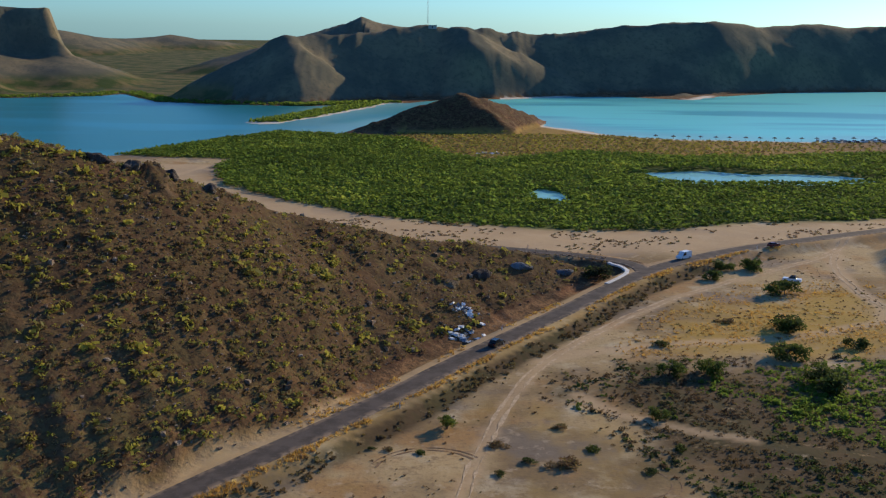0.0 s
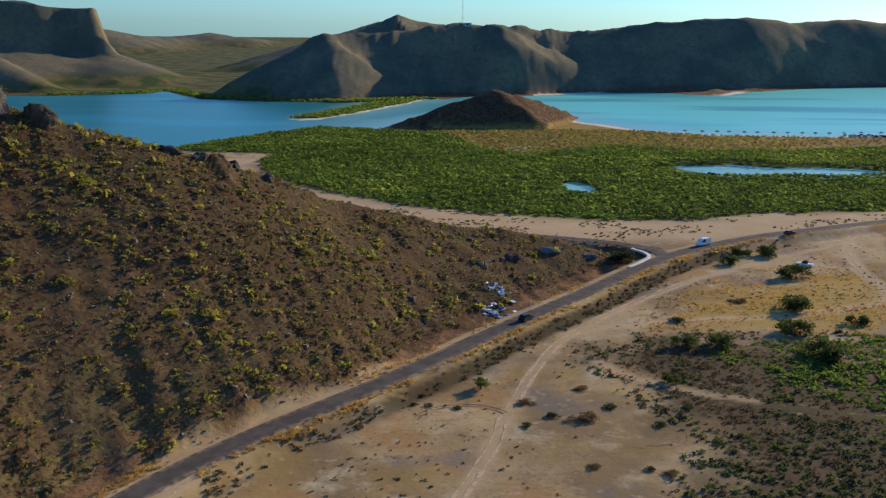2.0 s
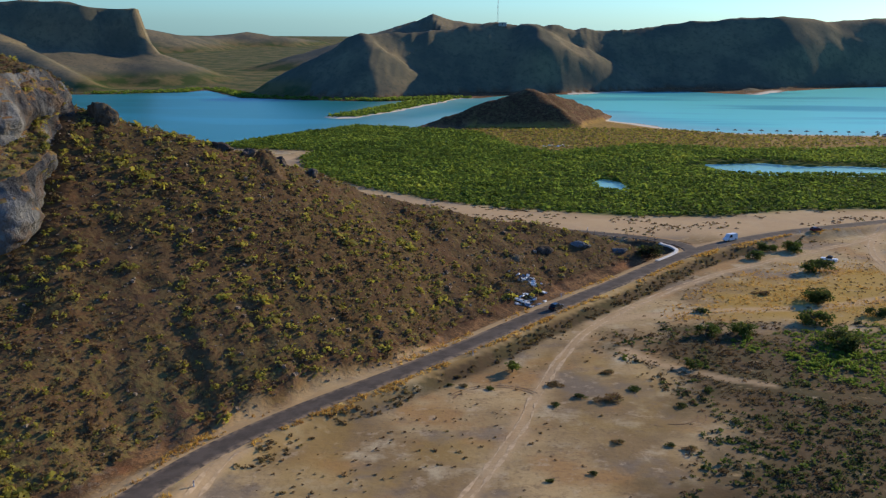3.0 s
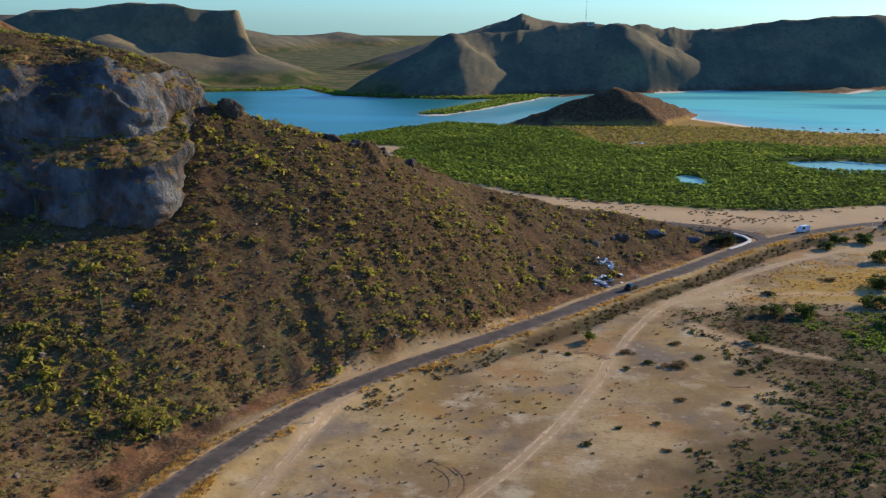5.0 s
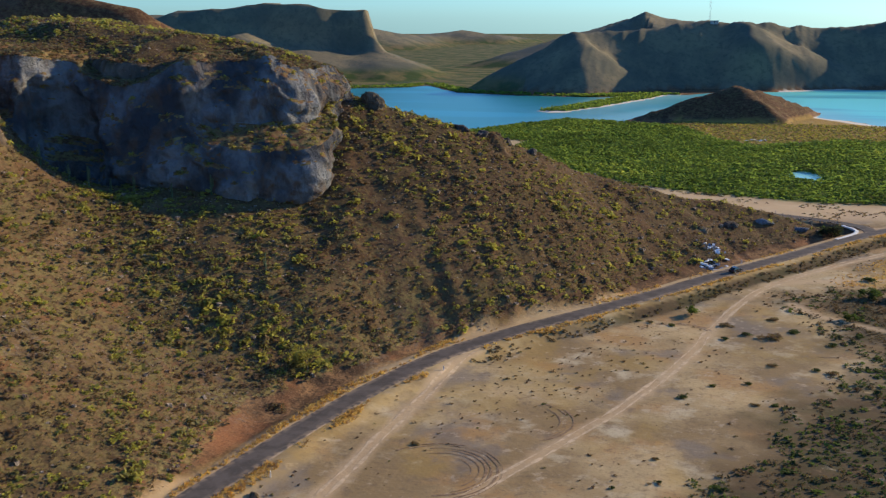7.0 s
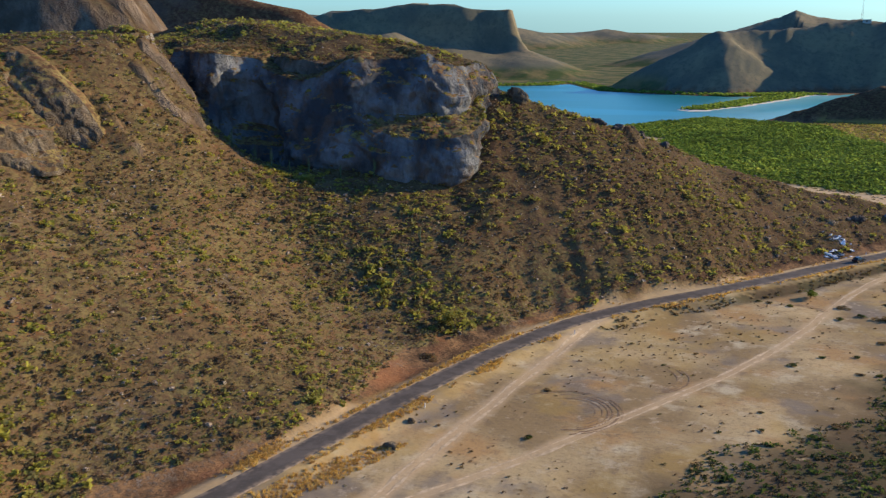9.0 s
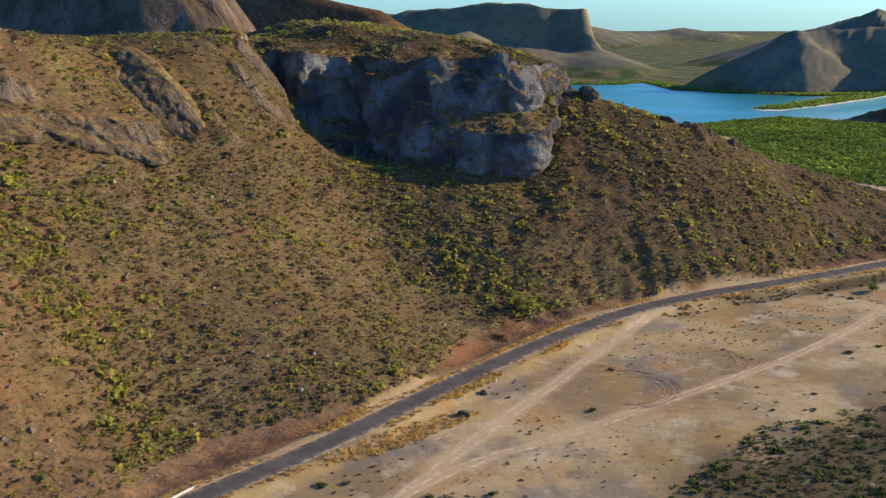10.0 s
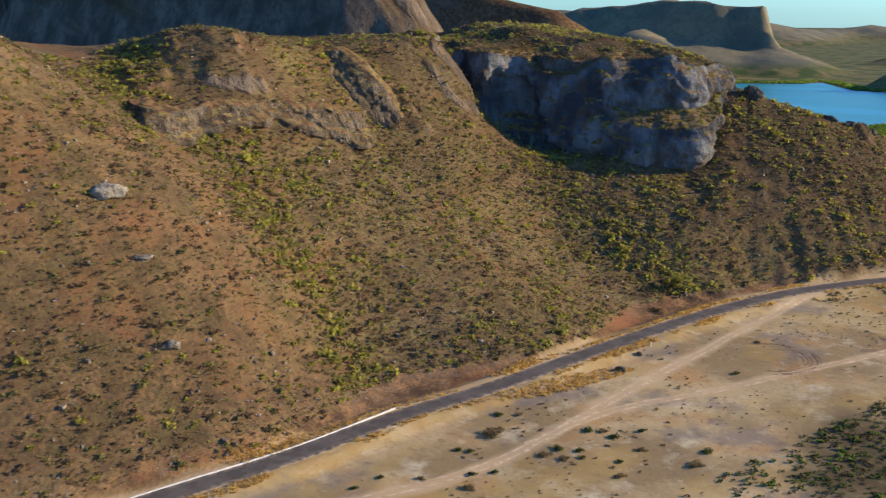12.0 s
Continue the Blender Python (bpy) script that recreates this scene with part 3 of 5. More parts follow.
gold = np.maximum(gold, 0.32 * ramp(0.25, 0.8, fractal(gx, gy * 0.6, 9, 4, 97)) * (d_road < -5) * (gy < 190) * (gx > -75) * (1 - scrub_patch))
dust = np.maximum.reduce([worn(TRACK, 2.5, 1) * 0.8, worn(TRACK_2, 1.9, 2) * 0.7, worn(TRACK_3, 3.4, 3) * 0.8, worn(TRACK_4, 3.2, 4) * 0.7, worn(TRACK_5, 2.2, 5) * 0.7, worn(TRACK_6, 4.0, 6), 0.5 * ramp(6.6, 3.6, np.abs(np.abs(d_road) - 1 + rough_edge * 0.5)) * (d_road > 0)])
band = ramp(26, 10, np.abs(-d_mangrove - 22)) * (gy < 500) * (d_road > 0)
dust = np.maximum(dust, 0.8 * band * (gz < 2) * (gy > 290))
shore_all = np.maximum(np.maximum(d_coast, inside(FAR_LAND, gx, gy)), inside(SPIT, gx, gy))
beach = ramp(9, 4, np.abs(shore_all - 4)) * (gy > 640) * np.where(gx < -150, 0.0, 1.0) * ((gx > 60) | (inside(SPIT, gx, gy) > -12)) * (gz < -0.6) * (steepness < 0.3) * np.where(gy > 960, np.clip(ramp(150, 120, gx) + ramp(250, 260, gx) * ramp(310, 290, gx), 0, 1), 1.0)
masks = {
    "flat": flat_mask, "gold": gold, "dust": dust, "beach": beach,
    "litter": np.maximum.reduce([scrub_patch * 0.95, ramp(-4.6, -5.6, d_road) * ramp(-10.5, -8, d_road) * ramp(120, 160, gy) * (gy < 280), 0.4 * (d_road > 10) * (gy < 330) * (gz > 2)]),
    "mud": np.maximum(ramp(-2, 5, d_mangrove + rough_edge), 0.0),
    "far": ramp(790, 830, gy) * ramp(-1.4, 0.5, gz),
    "cloak": (d_road > 8) * (gz > 1.6) * (1 - 0.65 * ramp(95, 165, gy - 0.35 * (gx + 60))) * (0.35 + 0.65 * ramp(-40, 15, gy + 0.5 * (gx + 110))),
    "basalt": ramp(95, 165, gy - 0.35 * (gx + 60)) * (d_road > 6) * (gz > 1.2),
    "plain": ramp(900, 990, gy) * ramp(16, 5, gz) * (gx < -200) * (gz > -1.8),
    "rock": ramp(1.25, 1.9, steepness + 0.25 * fractal(gx, gy, 7, 3, 95)) * (gy < 640),
}
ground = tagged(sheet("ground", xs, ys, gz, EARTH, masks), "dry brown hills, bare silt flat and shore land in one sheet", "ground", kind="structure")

wx = spaced([(-4800, -700, 300), (-700, 700, 12), (700, 4800, 300)])
wy = spaced([(330, 420, 30), (420, 1350, 8), (1350, 4880, 300)])
wgx, wgy = np.meshgrid(wx, wy)
shoal = ramp(-55, 0, np.maximum(inside(COAST, wgx, wgy), inside(SPIT, wgx, wgy)) + 10 * grain(wgx, wgy, 40, 3)) * ramp(-160, -60, wgx)
water = tagged(sheet("water", wx, wy, np.full(wgx.shape, SEA), WATER, {"shoal": shoal * 0.7}), "calm turquoise bay and deeper blue lagoon water", "water", kind="structure")


def ribbon(name, line, half, lift, material, crown=0.05, step=1.5):
    """A road surface along a line, following the ground."""
    pts = np.array(line, float)
    for _ in range(3):
        cut = [pts[0]]
        for a, b in zip(pts[:-1], pts[1:]):
            cut += [0.75 * a + 0.25 * b, 0.25 * a + 0.75 * b]
        pts = np.array(cut + [pts[-1]])
    way = np.gradient(pts, axis=0)
    way /= np.linalg.norm(way, axis=1)[:, None]
    left = np.stack([-way[:, 1], way[:, 0]], 1)
    across = np.array([-1.0, -0.93, -0.5, 0, 0.5, 0.93, 1.0])
    ragged = 1 + 0.05 * grain(pts[:, 0], pts[:, 1], 3, 17)
    co, verge = [], []
    mid = terrain(pts[:, 0], pts[:, 1])
    for k, p in enumerate(pts):
        for a in across:
            q = p + left[k] * a * half * (ragged[k] if abs(a) == 1 else 1)
            co.append((q[0], q[1], mid[k] + lift + crown * (1 - a * a) - (0.12 if abs(a) == 1 else 0)))
            verge.append(1.0 if abs(a) > 0.9 else 0.0)
    w = len(across)
    faces = [(k * w + j + 1, k * w + j, (k + 1) * w + j, (k + 1) * w + j + 1) for k in range(len(pts) - 1) for j in range(w - 1)]
    mesh = bpy.data.meshes.new(name)
    mesh.from_pydata(co, [], faces)
    mesh.attributes.new("verge", "FLOAT", "POINT").data.foreach_set("value", verge)
    mesh.materials.append(material)
    return new(name, mesh)


tagged(ribbon("road", ROAD, 2.75, 0.12, ASPHALT), "narrow worn grey asphalt road with sandy edges", "road", kind="structure")
tagged(ribbon("road_branch", BRANCH, 2.6, 0.128, ASPHALT), "grey asphalt side road bending away at the junction", "road", kind="structure")


# ---- rock: the cliff, outcrops and loose stones ----
def grain3(x, y, z, size, seed=0):
    k = np.floor(z / size).astype(np.int64)
    f = z / size - k
    f = f * f * (3 - 2 * f)
    return grain(x, y, size, k * 31 + seed) * (1 - f) + grain(x, y, size, (k + 1) * 31 + seed) * f


def fractal3(x, y, z, size, octaves=4, seed=0, ridged=False, rough=0.5):
    total, weight = 0.0, 1.0
    for k in range(octaves):
        n = grain3(x + 9.1 * k, y - 5.7 * k, z + 3.3 * k, size / 2 ** k, seed + k)
        total = total + weight * (1 - 2 * np.abs(n) if ridged else n)
        weight *= rough
    return total


def mesh_of(name, co, faces, material, smooth=True, **masks):
    """A mesh from arrays of corners and of faces with three or four corners each."""
    co, faces = np.asarray(co, float), np.asarray(faces, np.int64)
    mesh = bpy.data.meshes.new(name)
    mesh.vertices.add(len(co))
    mesh.vertices.foreach_set("co", co.ravel())
    mesh.loops.add(faces.size)
    mesh.loops.foreach_set("vertex_index", faces.ravel())
    mesh.polygons.add(len(faces))
    mesh.polygons.foreach_set("loop_start", np.arange(0, faces.size, faces.shape[1]))
    mesh.polygons.foreach_set("use_smooth", np.full(len(faces), smooth))
    mesh.update(calc_edges=True)
    for key, values in masks.items():
        mesh.attributes.new(key, "FLOAT", "POINT").data.foreach_set("value", np.asarray(values, np.float32))
    mesh.materials.append(material)
    return mesh


def blocks(u, v, wide, high, seed, sharp):
    """Relief in blocks with steep steps between them."""
    u = u + 0.35 * wide * grain(u, v, wide, seed + 91)
    v = v + 0.35 * high * grain(u + 40, v, high, seed + 92)
    a, b = u / wide, v / high
    i, j = np.floor(a), np.floor(b)
    f, g = np.clip((a - i - 0.5) * sharp + 0.5, 0, 1), np.clip((b - j - 0.5) * sharp + 0.5, 0, 1)
    i, j = i.astype(np.int64), j.astype(np.int64)
    return (lattice(i, j, seed) * (1 - f) + lattice(i + 1, j, seed) * f) * (1 - g) + (lattice(i, j + 1, seed) * (1 - f) + lattice(i + 1, j + 1, seed) * f) * g


# rounded buttresses of the cliff: place along it, share of its height, half width in both, reach in metres
BUTTRESSES = [(5.7, 0.22, 0.84, 0.31, 2.1), (6.9, 0.2, 0.97, 0.36, 2.9), (7.95, 0.24, 0.68, 0.34, 2.5), (9.2, 0.26, 1.01, 0.36, 2.7), (10.2, 0.33, 0.61, 0.26, 1.6), 
              (4.6, 0.45, 0.74, 0.5, 1.6), (5.6, 0.56, 0.81, 0.41, 1.5), (7.0, 0.66, 0.74, 0.19, 1.6), (7.9, 0.7, 0.47, 0.22, 1.7), (8.6, 0.8, 0.68, 0.24, 1.5), (9.7, 0.8, 0.81, 0.26, 2.0), (10.7, 0.74, 0.68, 0.31, 2.1)]
HOLLOWS = [(2.8, 0.38, 1.3, 0.5, 6.5), (4.3, 0.12, 0.6, 0.2, 2.5), (6.3, 0.62, 0.35, 0.2, 1.8)]


def rock_face(name, stations, material, ns, nv, cap, relief, undercut=0.2, ledge_span=None, swell=0.0):
    """A face of bedrock from foot to top, with an undercut foot, bulges, seams and a soil cap that runs back into the hill."""
    st = np.array(stations, float)
    u = np.linspace(0, len(st) - 1, ns)
    i = np.clip(np.floor(u).astype(int), 0, len(st) - 2)
    f = (u - i)[:, None]
    p0, p1, p2, p3 = st[np.clip(i - 1, 0, None)], st[i], st[i + 1], st[np.clip(i + 2, None, len(st) - 1)]
    s = 0.5 * (2 * p1 + (p2 - p0) * f + (2 * p0 - 5 * p1 + 4 * p2 - p3) * f ** 2 + (3 * p1 - p0 - 3 * p2 + p3) * f ** 3)
    foot, top = s[:, :3], s[:, 3:]
    way = np.gradient(foot[:, :2] + top[:, :2], axis=0)
    way /= np.linalg.norm(way, axis=1)[:, None]
    out = np.stack([way[:, 1], -way[:, 0]], 1)
    wide = ns // 4
    inland = np.stack([np.convolve(np.pad(out[:, c], wide, mode="edge"), np.ones(2 * wide + 1), "valid") for c in (0, 1)], 1)
    inland /= np.linalg.norm(inland, axis=1)[:, None]
    run = np.r_[0, np.cumsum(np.linalg.norm(np.diff(foot[:, :2] + top[:, :2], axis=0), axis=1))] / 2
    ledge = ramp(ledge_span[0], ledge_span[0] + 1.4, u) * ramp(ledge_span[1], ledge_span[1] - 1.0, u) if ledge_span else 0 * u
    sink = 5.0 * relief
    rows = []
    for k in range(nv + cap):
        v = min(k / (nv - 1), 1.0)
        w0 = v ** 1.25 - undercut * math.sin(min(v / 0.42, 1) * math.pi)
        if v < 0.40:
            w1 = -0.08 * math.sin(v / 0.40 * math.pi)
        elif v < 0.56:
            w1 = 0.66 * (v - 0.40) / 0.16
        else:
            w1 = 0.66 + 0.34 * (v - 0.56) / 0.44 - 0.08 * math.sin((v - 0.56) / 0.44 * math.pi)
        w = w0 * (1 - ledge) + w1 * ledge
        xy = foot[:, :2] + (top - foot)[:, :2] * w[:, None]
        brow = relief * np.maximum(1.6 * fractal(run, 0 * run, 11, 3, 12) - 0.9, -0.6)
        z = foot[:, 2] - sink + (top[:, 2] + brow - foot[:, 2] + sink) * (v if k < nv else 1.0)
        x, y = xy[:, 0], xy[:, 1]
        fade = min(1.0, (1 - v) * 5 + 0.35)
        a, b, c, d = x / relief, y / relief, z / relief, run / relief
        tilt = d + 0.35 * c
        rough = 2.0 * fractal3(a, b, c * 0.8, 17, 3, 5) + 1.3 * blocks(tilt, c - 0.3 * d, 8.5, 7.5, 15, 3.0) + 0.6 * blocks(tilt, c + 0.2 * d, 3.8, 3.2, 25, 2.6) + 0.45 * fractal3(a, b, c, 4.5, 3, 35, True) + 0.22 * fractal3(a, b, c, 1.5, 3, 45)
        shape = 0 * u
        if swell:
            bend_u, bend_v = 0.16 * grain(run, z, 5, 71), 0.05 * grain(run, z, 6, 72)
            for bu, bv, hu, hv, reach in BUTTRESSES:
                e = ((u + bend_u - bu) / hu) ** 2 + ((v + bend_v - bv) / hv) ** 2
                shape = np.maximum(shape, reach * np.sqrt(np.clip(1 - e, 0, 1)))
            for bu, bv, hu, hv, reach in HOLLOWS:
                e = ((u + bend_u - bu) / hu) ** 2 + ((v + bend_v - bv) / hv) ** 2
                shape = shape - reach * np.clip(1 - e, 0, 1) ** 0.7
        xy = xy + out * (relief * rough * fade + swell * shape * min(1.0, (1 - v) * 4.0))[:, None]
        if k >= nv:
            back = (k - nv + 1) * 1.3 * (0.6 if relief < 1 else 1)
            xy = xy - inland * back
            z = z + np.minimum(0.12 * back, 1.2) - 2.0 * max(0, k - nv - cap + 5) + 0.5 * relief * fractal(xy[:, 0], xy[:, 1], 3, 3, 8)
        rows.append(np.column_stack([xy, z]))
    co = np.concatenate(rows)
    n = nv + cap
    i = (np.arange(n - 1)[:, None] * ns + np.arange(ns - 1)[None, :]).ravel()
    share = np.repeat(np.arange(n), ns)
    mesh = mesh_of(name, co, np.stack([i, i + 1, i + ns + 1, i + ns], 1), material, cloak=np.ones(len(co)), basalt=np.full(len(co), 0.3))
    mesh.materials.append(EARTH)
    # soil lies on the cap and on the flatter shelves
    normal = np.zeros(len(mesh.polygons) * 3)
    mesh.polygons.foreach_get("normal", normal)
    soil = (share[i] >= nv - 1) | (np.abs(normal[2::3]) > 0.70)
    mesh.polygons.foreach_set("material_index", soil.astype(np.int32))
    return new(name, mesh)


cliff = tagged(rock_face("cliff", CLIFF, CLIFF_ROCK, 300, 92, 22, 1.0, 0.20, (6.2, 11.6), 1.0), "tall fissured grey rock cliff with a vegetated ledge", "cliff", kind="structure")


def raised(foot, rises, back):
    """Stations of a low rock face: its top stands back from its foot, by so much in x and y, and that much higher."""
    return [(x, y, z, x + back[0], y + back[1], z + h) for (x, y, z), h in zip(foot, rises)]


LEDGE_FOOT = [(-178, -14, 56), (-170, -14.5, 52), (-165.5, -7, 49), (-167.5, 8, 52.3), (-166, 21, 52.5), (-162.3, 31.6, 50), (-158, 40.5, 46.5), (-153.5, 48, 45), (-157, 56.7, 48)]
tagged(rock_face("rock_ledge", raised(LEDGE_FOOT, (1.5, 4.5, 6, 4, 3.5, 5, 6.5, 6, 2), (-5, 3)), BROWN_ROCK, 220, 40, 14, 0.8, 0.14), "broad grey-brown ledge of cracked rock with dark crevices", "rock", kind="structure")
CLEFT_WALL = [(-179, 60, 63.5, -181, 66, 69), (-170, 58.5, 57, -172, 66, 64.5), (-164, 58, 51, -165.5, 66.5, 60), (-159.5, 60, 47, -161, 68, 55.5), (-155.5, 63, 44.5, -155.5, 68, 48)]
tagged(rock_face("rock_rib", CLEFT_WALL, BROWN_ROCK, 90, 34, 8, 0.4, 0.10), "dark rock rib beside a shaded cleft", "rock", kind="structure")
tagged(rock_face("pale_crag", raised([(-173, 88, 64.5), (-168, 94, 63.5), (-167, 100, 64), (-171, 107, 66), (-179, 118, 68)], (2.5, 5, 6.5, 5.5, 3), (-4, 3)), PALE_ROCK, 90, 28, 8, 0.45, 0.08), "pale weathered crag of broken rock above the slope", "rock", kind="structure")
tagged(rock_face("pale_crag", raised([(-162, 82, 55.5), (-157.5, 88, 52), (-154.5, 95, 49.5), (-156, 100, 49.5)], (2, 4.5, 6, 5), (-4, 4)), PALE_ROCK, 70, 26, 8, 0.45, 0.08), "pale cracked rock knob beside the cliff", "rock", kind="structure")


def outcrop(name, at, size, turn, seed, material, label, detail=4, lean=0.0):
    """A mass of bedrock that stands out of the hillside."""
    bm = bmesh.new()
    bmesh.ops.create_icosphere(bm, subdivisions=detail, radius=1.0)
    co = np.array([v.co[:] for v in bm.verts])
    cut = np.random.default_rng(seed)
    planes = cut.normal(size=(26, 3))
    planes /= np.linalg.norm(planes, axis=1)[:, None]
    reach = np.min(cut.uniform(0.62, 1.0, 26)[None] / np.maximum(co @ planes.T, 1e-3), axis=1)
    co = co * np.minimum(reach, 1.25)[:, None]
    p = co * np.array(size)
    sc = min(size)
    r = 0.10 * fractal3(p[:, 0] + seed * 17, p[:, 1], p[:, 2] * 0.6, sc * 1.3, 3, seed) + 0.09 * fractal3(p[:, 0], p[:, 1] + seed * 9, p[:, 2], sc * 0.5, 4, seed + 3, True)
    p = p * (1.0 + r)[:, None]
    p[:, 0] += lean * p[:, 2]
    for v, q in zip(bm.verts, p):
        v.co = q
    mesh = bpy.data.meshes.new(name)
    for face in bm.faces:
        face.smooth = True
    bm.to_mesh(mesh)
    bm.free()
    mesh.materials.append(material)
    ob = new(name, mesh)
    z = at[2] if len(at) > 2 else float(terrain(at[0], at[1])) + 0.1 * size[2]
    ob.matrix_basis = pose(at[0], at[1], z, 0, 0, turn)
    return tagged(ob, label, "rock")


OUTCROPS = [
    (-67, 195, -0.1, 3.4, 2.0, 1.5, 20, 12, DARK_ROCK, "black boulder on the ridge crest"),
    (-61, 200, -0.1, 2.6, 1.8, 1.5, 80, 13, DARK_ROCK, "black boulder on the ridge crest"),
    (-55, 207, -0.1, 3.0, 1.8, 2.0, 130, 14, DARK_ROCK, "dark jagged rock along the ridge crest"),
    (-48, 212, -0.2, 2.6, 1.8, 1.6, 100, 16, DARK_ROCK, "dark jagged rock along the ridge crest"),
    (-90, 183, 0.0, 4, 3.0, 4, 10, 15, BROWN_ROCK, "brown rock knob beside the cliff"),
    (-141, -46.5, -0.45, 5.6, 3.2, 2.6, 30, 37, PALE_ROCK, "pale grey rock standing out of the red slope"),
    (-111.7, -53, -0.72, 3.2, 2.0, 1.4, 70, 38, PALE_ROCK, "flat pale rock in stony red earth"),
    (-127, -47.6, -0.74, 2.6, 1.8, 1.2, 50, 40, PALE_ROCK, "flat pale rock in stony red earth"),
]
for x, y, z, a, b, c, turn, seed, material, label in OUTCROPS:
    outcrop("rock_outcrop", (x, y, float(terrain(x, y)) + z * c), (a, b, c), turn, seed, material, label)
ROADSIDE = [
    (36, 260, 7, 4.0, 2.4, 1.2, 25, 21, SLATE_ROCK, "blue-grey slate outcrop above the road cut"),
    (23, 252, 8, 4.5, 2.4, 1.4, 30, 22, SLATE_ROCK, "blue-grey slate outcrop above the road cut"),
    (13, 241, 9, 3.5, 2.4, 1.7, 55, 23, DARK_ROCK, "dark rock face of the road cut"),
    (5, 230, 8, 4.5, 2.2, 1.5, 55, 24, BROWN_ROCK, "brown eroded rock face of the road cut"),
    (-57, 28, 0.3, 1.6, 1.2, 1.0, 30, 25, BROWN_ROCK, "large dark grey boulder in golden grass"),
    (-58.5, 39.5, 0.4, 0.9, 0.7, 0.6, 70, 26, BROWN_ROCK, "small brown boulder at the roadside"),
]
for x, y, z, a, b, c, turn, seed, material, label in ROADSIDE:
    outcrop("boulder" if a < 2 else "rock_outcrop", (x, y, z if a < 2 else float(terrain(x, y)) - 0.5), (a, b, c), turn, seed, material, label, 3)


def stones(name, xy, sizes, material, label, rng):
    """Many loose angular stones lying on the ground, as one object."""
    cube = np.array([(a, b, c) for a in (-1, 1) for b in (-1, 1) for c in (-1, 1)], float)
    quads = np.array([(0, 1, 3, 2), (4, 6, 7, 5), (0, 4, 5, 1), (2, 3, 7, 6), (1, 5, 7, 3)])
    n = len(xy)
    co = cube[None] * rng.uniform(0.35, 1.0, (n, 8, 3)) * np.stack([sizes, sizes * rng.uniform(0.6, 1, n), sizes * rng.uniform(0.4, 0.8, n)], 1)[:, None]
    a = rng.uniform(0, 2 * np.pi, n)
    ca, sa = np.cos(a)[:, None], np.sin(a)[:, None]
    x, y = co[..., 0] * ca - co[..., 1] * sa, co[..., 0] * sa + co[..., 1] * ca
    z = terrain(xy[:, 0], xy[:, 1])[:, None] + co[..., 2] + 0.15 * sizes[:, None]
    co = np.stack([x + xy[:, :1], y + xy[:, 1:], z], -1).reshape(-1, 3)
    faces = (quads[None] + 8 * np.arange(n)[:, None, None]).reshape(-1, 4)
    return tagged(new(name, mesh_of(name, co, faces, material, False)), label, "stones", kind="stuff")


# ---- plants ----
def leaf_cloud(name, centres, radii, tints, cards, leaf, material, rng, flat=0.75, level=0.35):
    """Plants as clouds of small irregular leaf sprays: corners, faces and tints in one mesh."""
    n = len(centres)
    way = rng.normal(size=(n, cards, 3))
    way /= np.linalg.norm(way, axis=2)[..., None]
    way[..., 2] = np.abs(way[..., 2]) * 1.0 - 0.12
    lump = 1 + 0.35 * np.sin(way[..., 0] * 4 + rng.uniform(0, 6, (n, 1))) * np.cos(way[..., 1] * 5 + rng.uniform(0, 6, (n, 1)))
    reach = rng.uniform(0.15, 1.0, (n, cards)) ** 0.45 * lump
    p = way * reach[..., None] * radii[:, None, None] * np.array([1, 1, flat])
    p = p + centres[:, None]
    a = rng.normal(size=(n, cards, 3)) * np.array([1, 1, 1 - level])
    a /= np.linalg.norm(a, axis=2)[..., None]
    b = np.cross(a, rng.normal(size=(n, cards, 3)) + np.array([0, 0, 2.2 * level]))
    b /= np.linalg.norm(b, axis=2)[..., None] + 1e-9
    size = radii[:, None, None] * leaf * rng.uniform(0.6, 1.3, (n, cards, 1))
    a, b = a * size, b * size * rng.uniform(0.45, 0.9, (n, cards, 1))
    k = rng.uniform(-0.5, 0.5, (n, cards, 1))
    quad = np.stack([p - a, p - b + k * a, p + a, p + b - k * a], 2)
    faces = np.arange(n * cards * 4).reshape(-1, 4)
    return mesh_of(name, quad.reshape(-1, 3), faces, material, False, tint=np.repeat(tints, cards * 4))


def tufts(name, xy, heights, tints, blades, material, rng):
    """Grass tufts: thin leaning blades."""
    n = len(xy)
    z = terrain(xy[:, 0], xy[:, 1])
    base = np.concatenate([xy, z[:, None]], 1)[:, None] + rng.normal(size=(n, blades, 3)) * heights[:, None, None] * np.array([0.42, 0.42, 0.0])
    lean = rng.normal(size=(n, blades, 3)) * np.array([0.5, 0.5, 0]) + np.array([0, 0, 1.0])
    tip = base + lean * heights[:, None, None] * rng.uniform(0.6, 1.2, (n, blades, 1))
    turn = rng.uniform(0, 2 * np.pi, (n, blades))
    side = np.stack([np.cos(turn), np.sin(turn), 0 * turn], -1) * heights[:, None, None] * 0.16
    tri = np.stack([base - side, base + side, tip], 2)
    return mesh_of(name, tri.reshape(-1, 3), np.arange(n * blades * 3).reshape(-1, 3), material, False, tint=np.repeat(tints, blades * 3))


def scatter(x0, x1, y0, y1, step, rng):
    """Jittered places over a rectangle."""
    gx, gy = np.meshgrid(np.arange(x0, x1, step), np.arange(y0, y1, step))
    p = np.stack([gx.ravel(), gy.ravel()], 1)
    return p + rng.uniform(-0.5, 0.5, p.shape) * step * 1.1


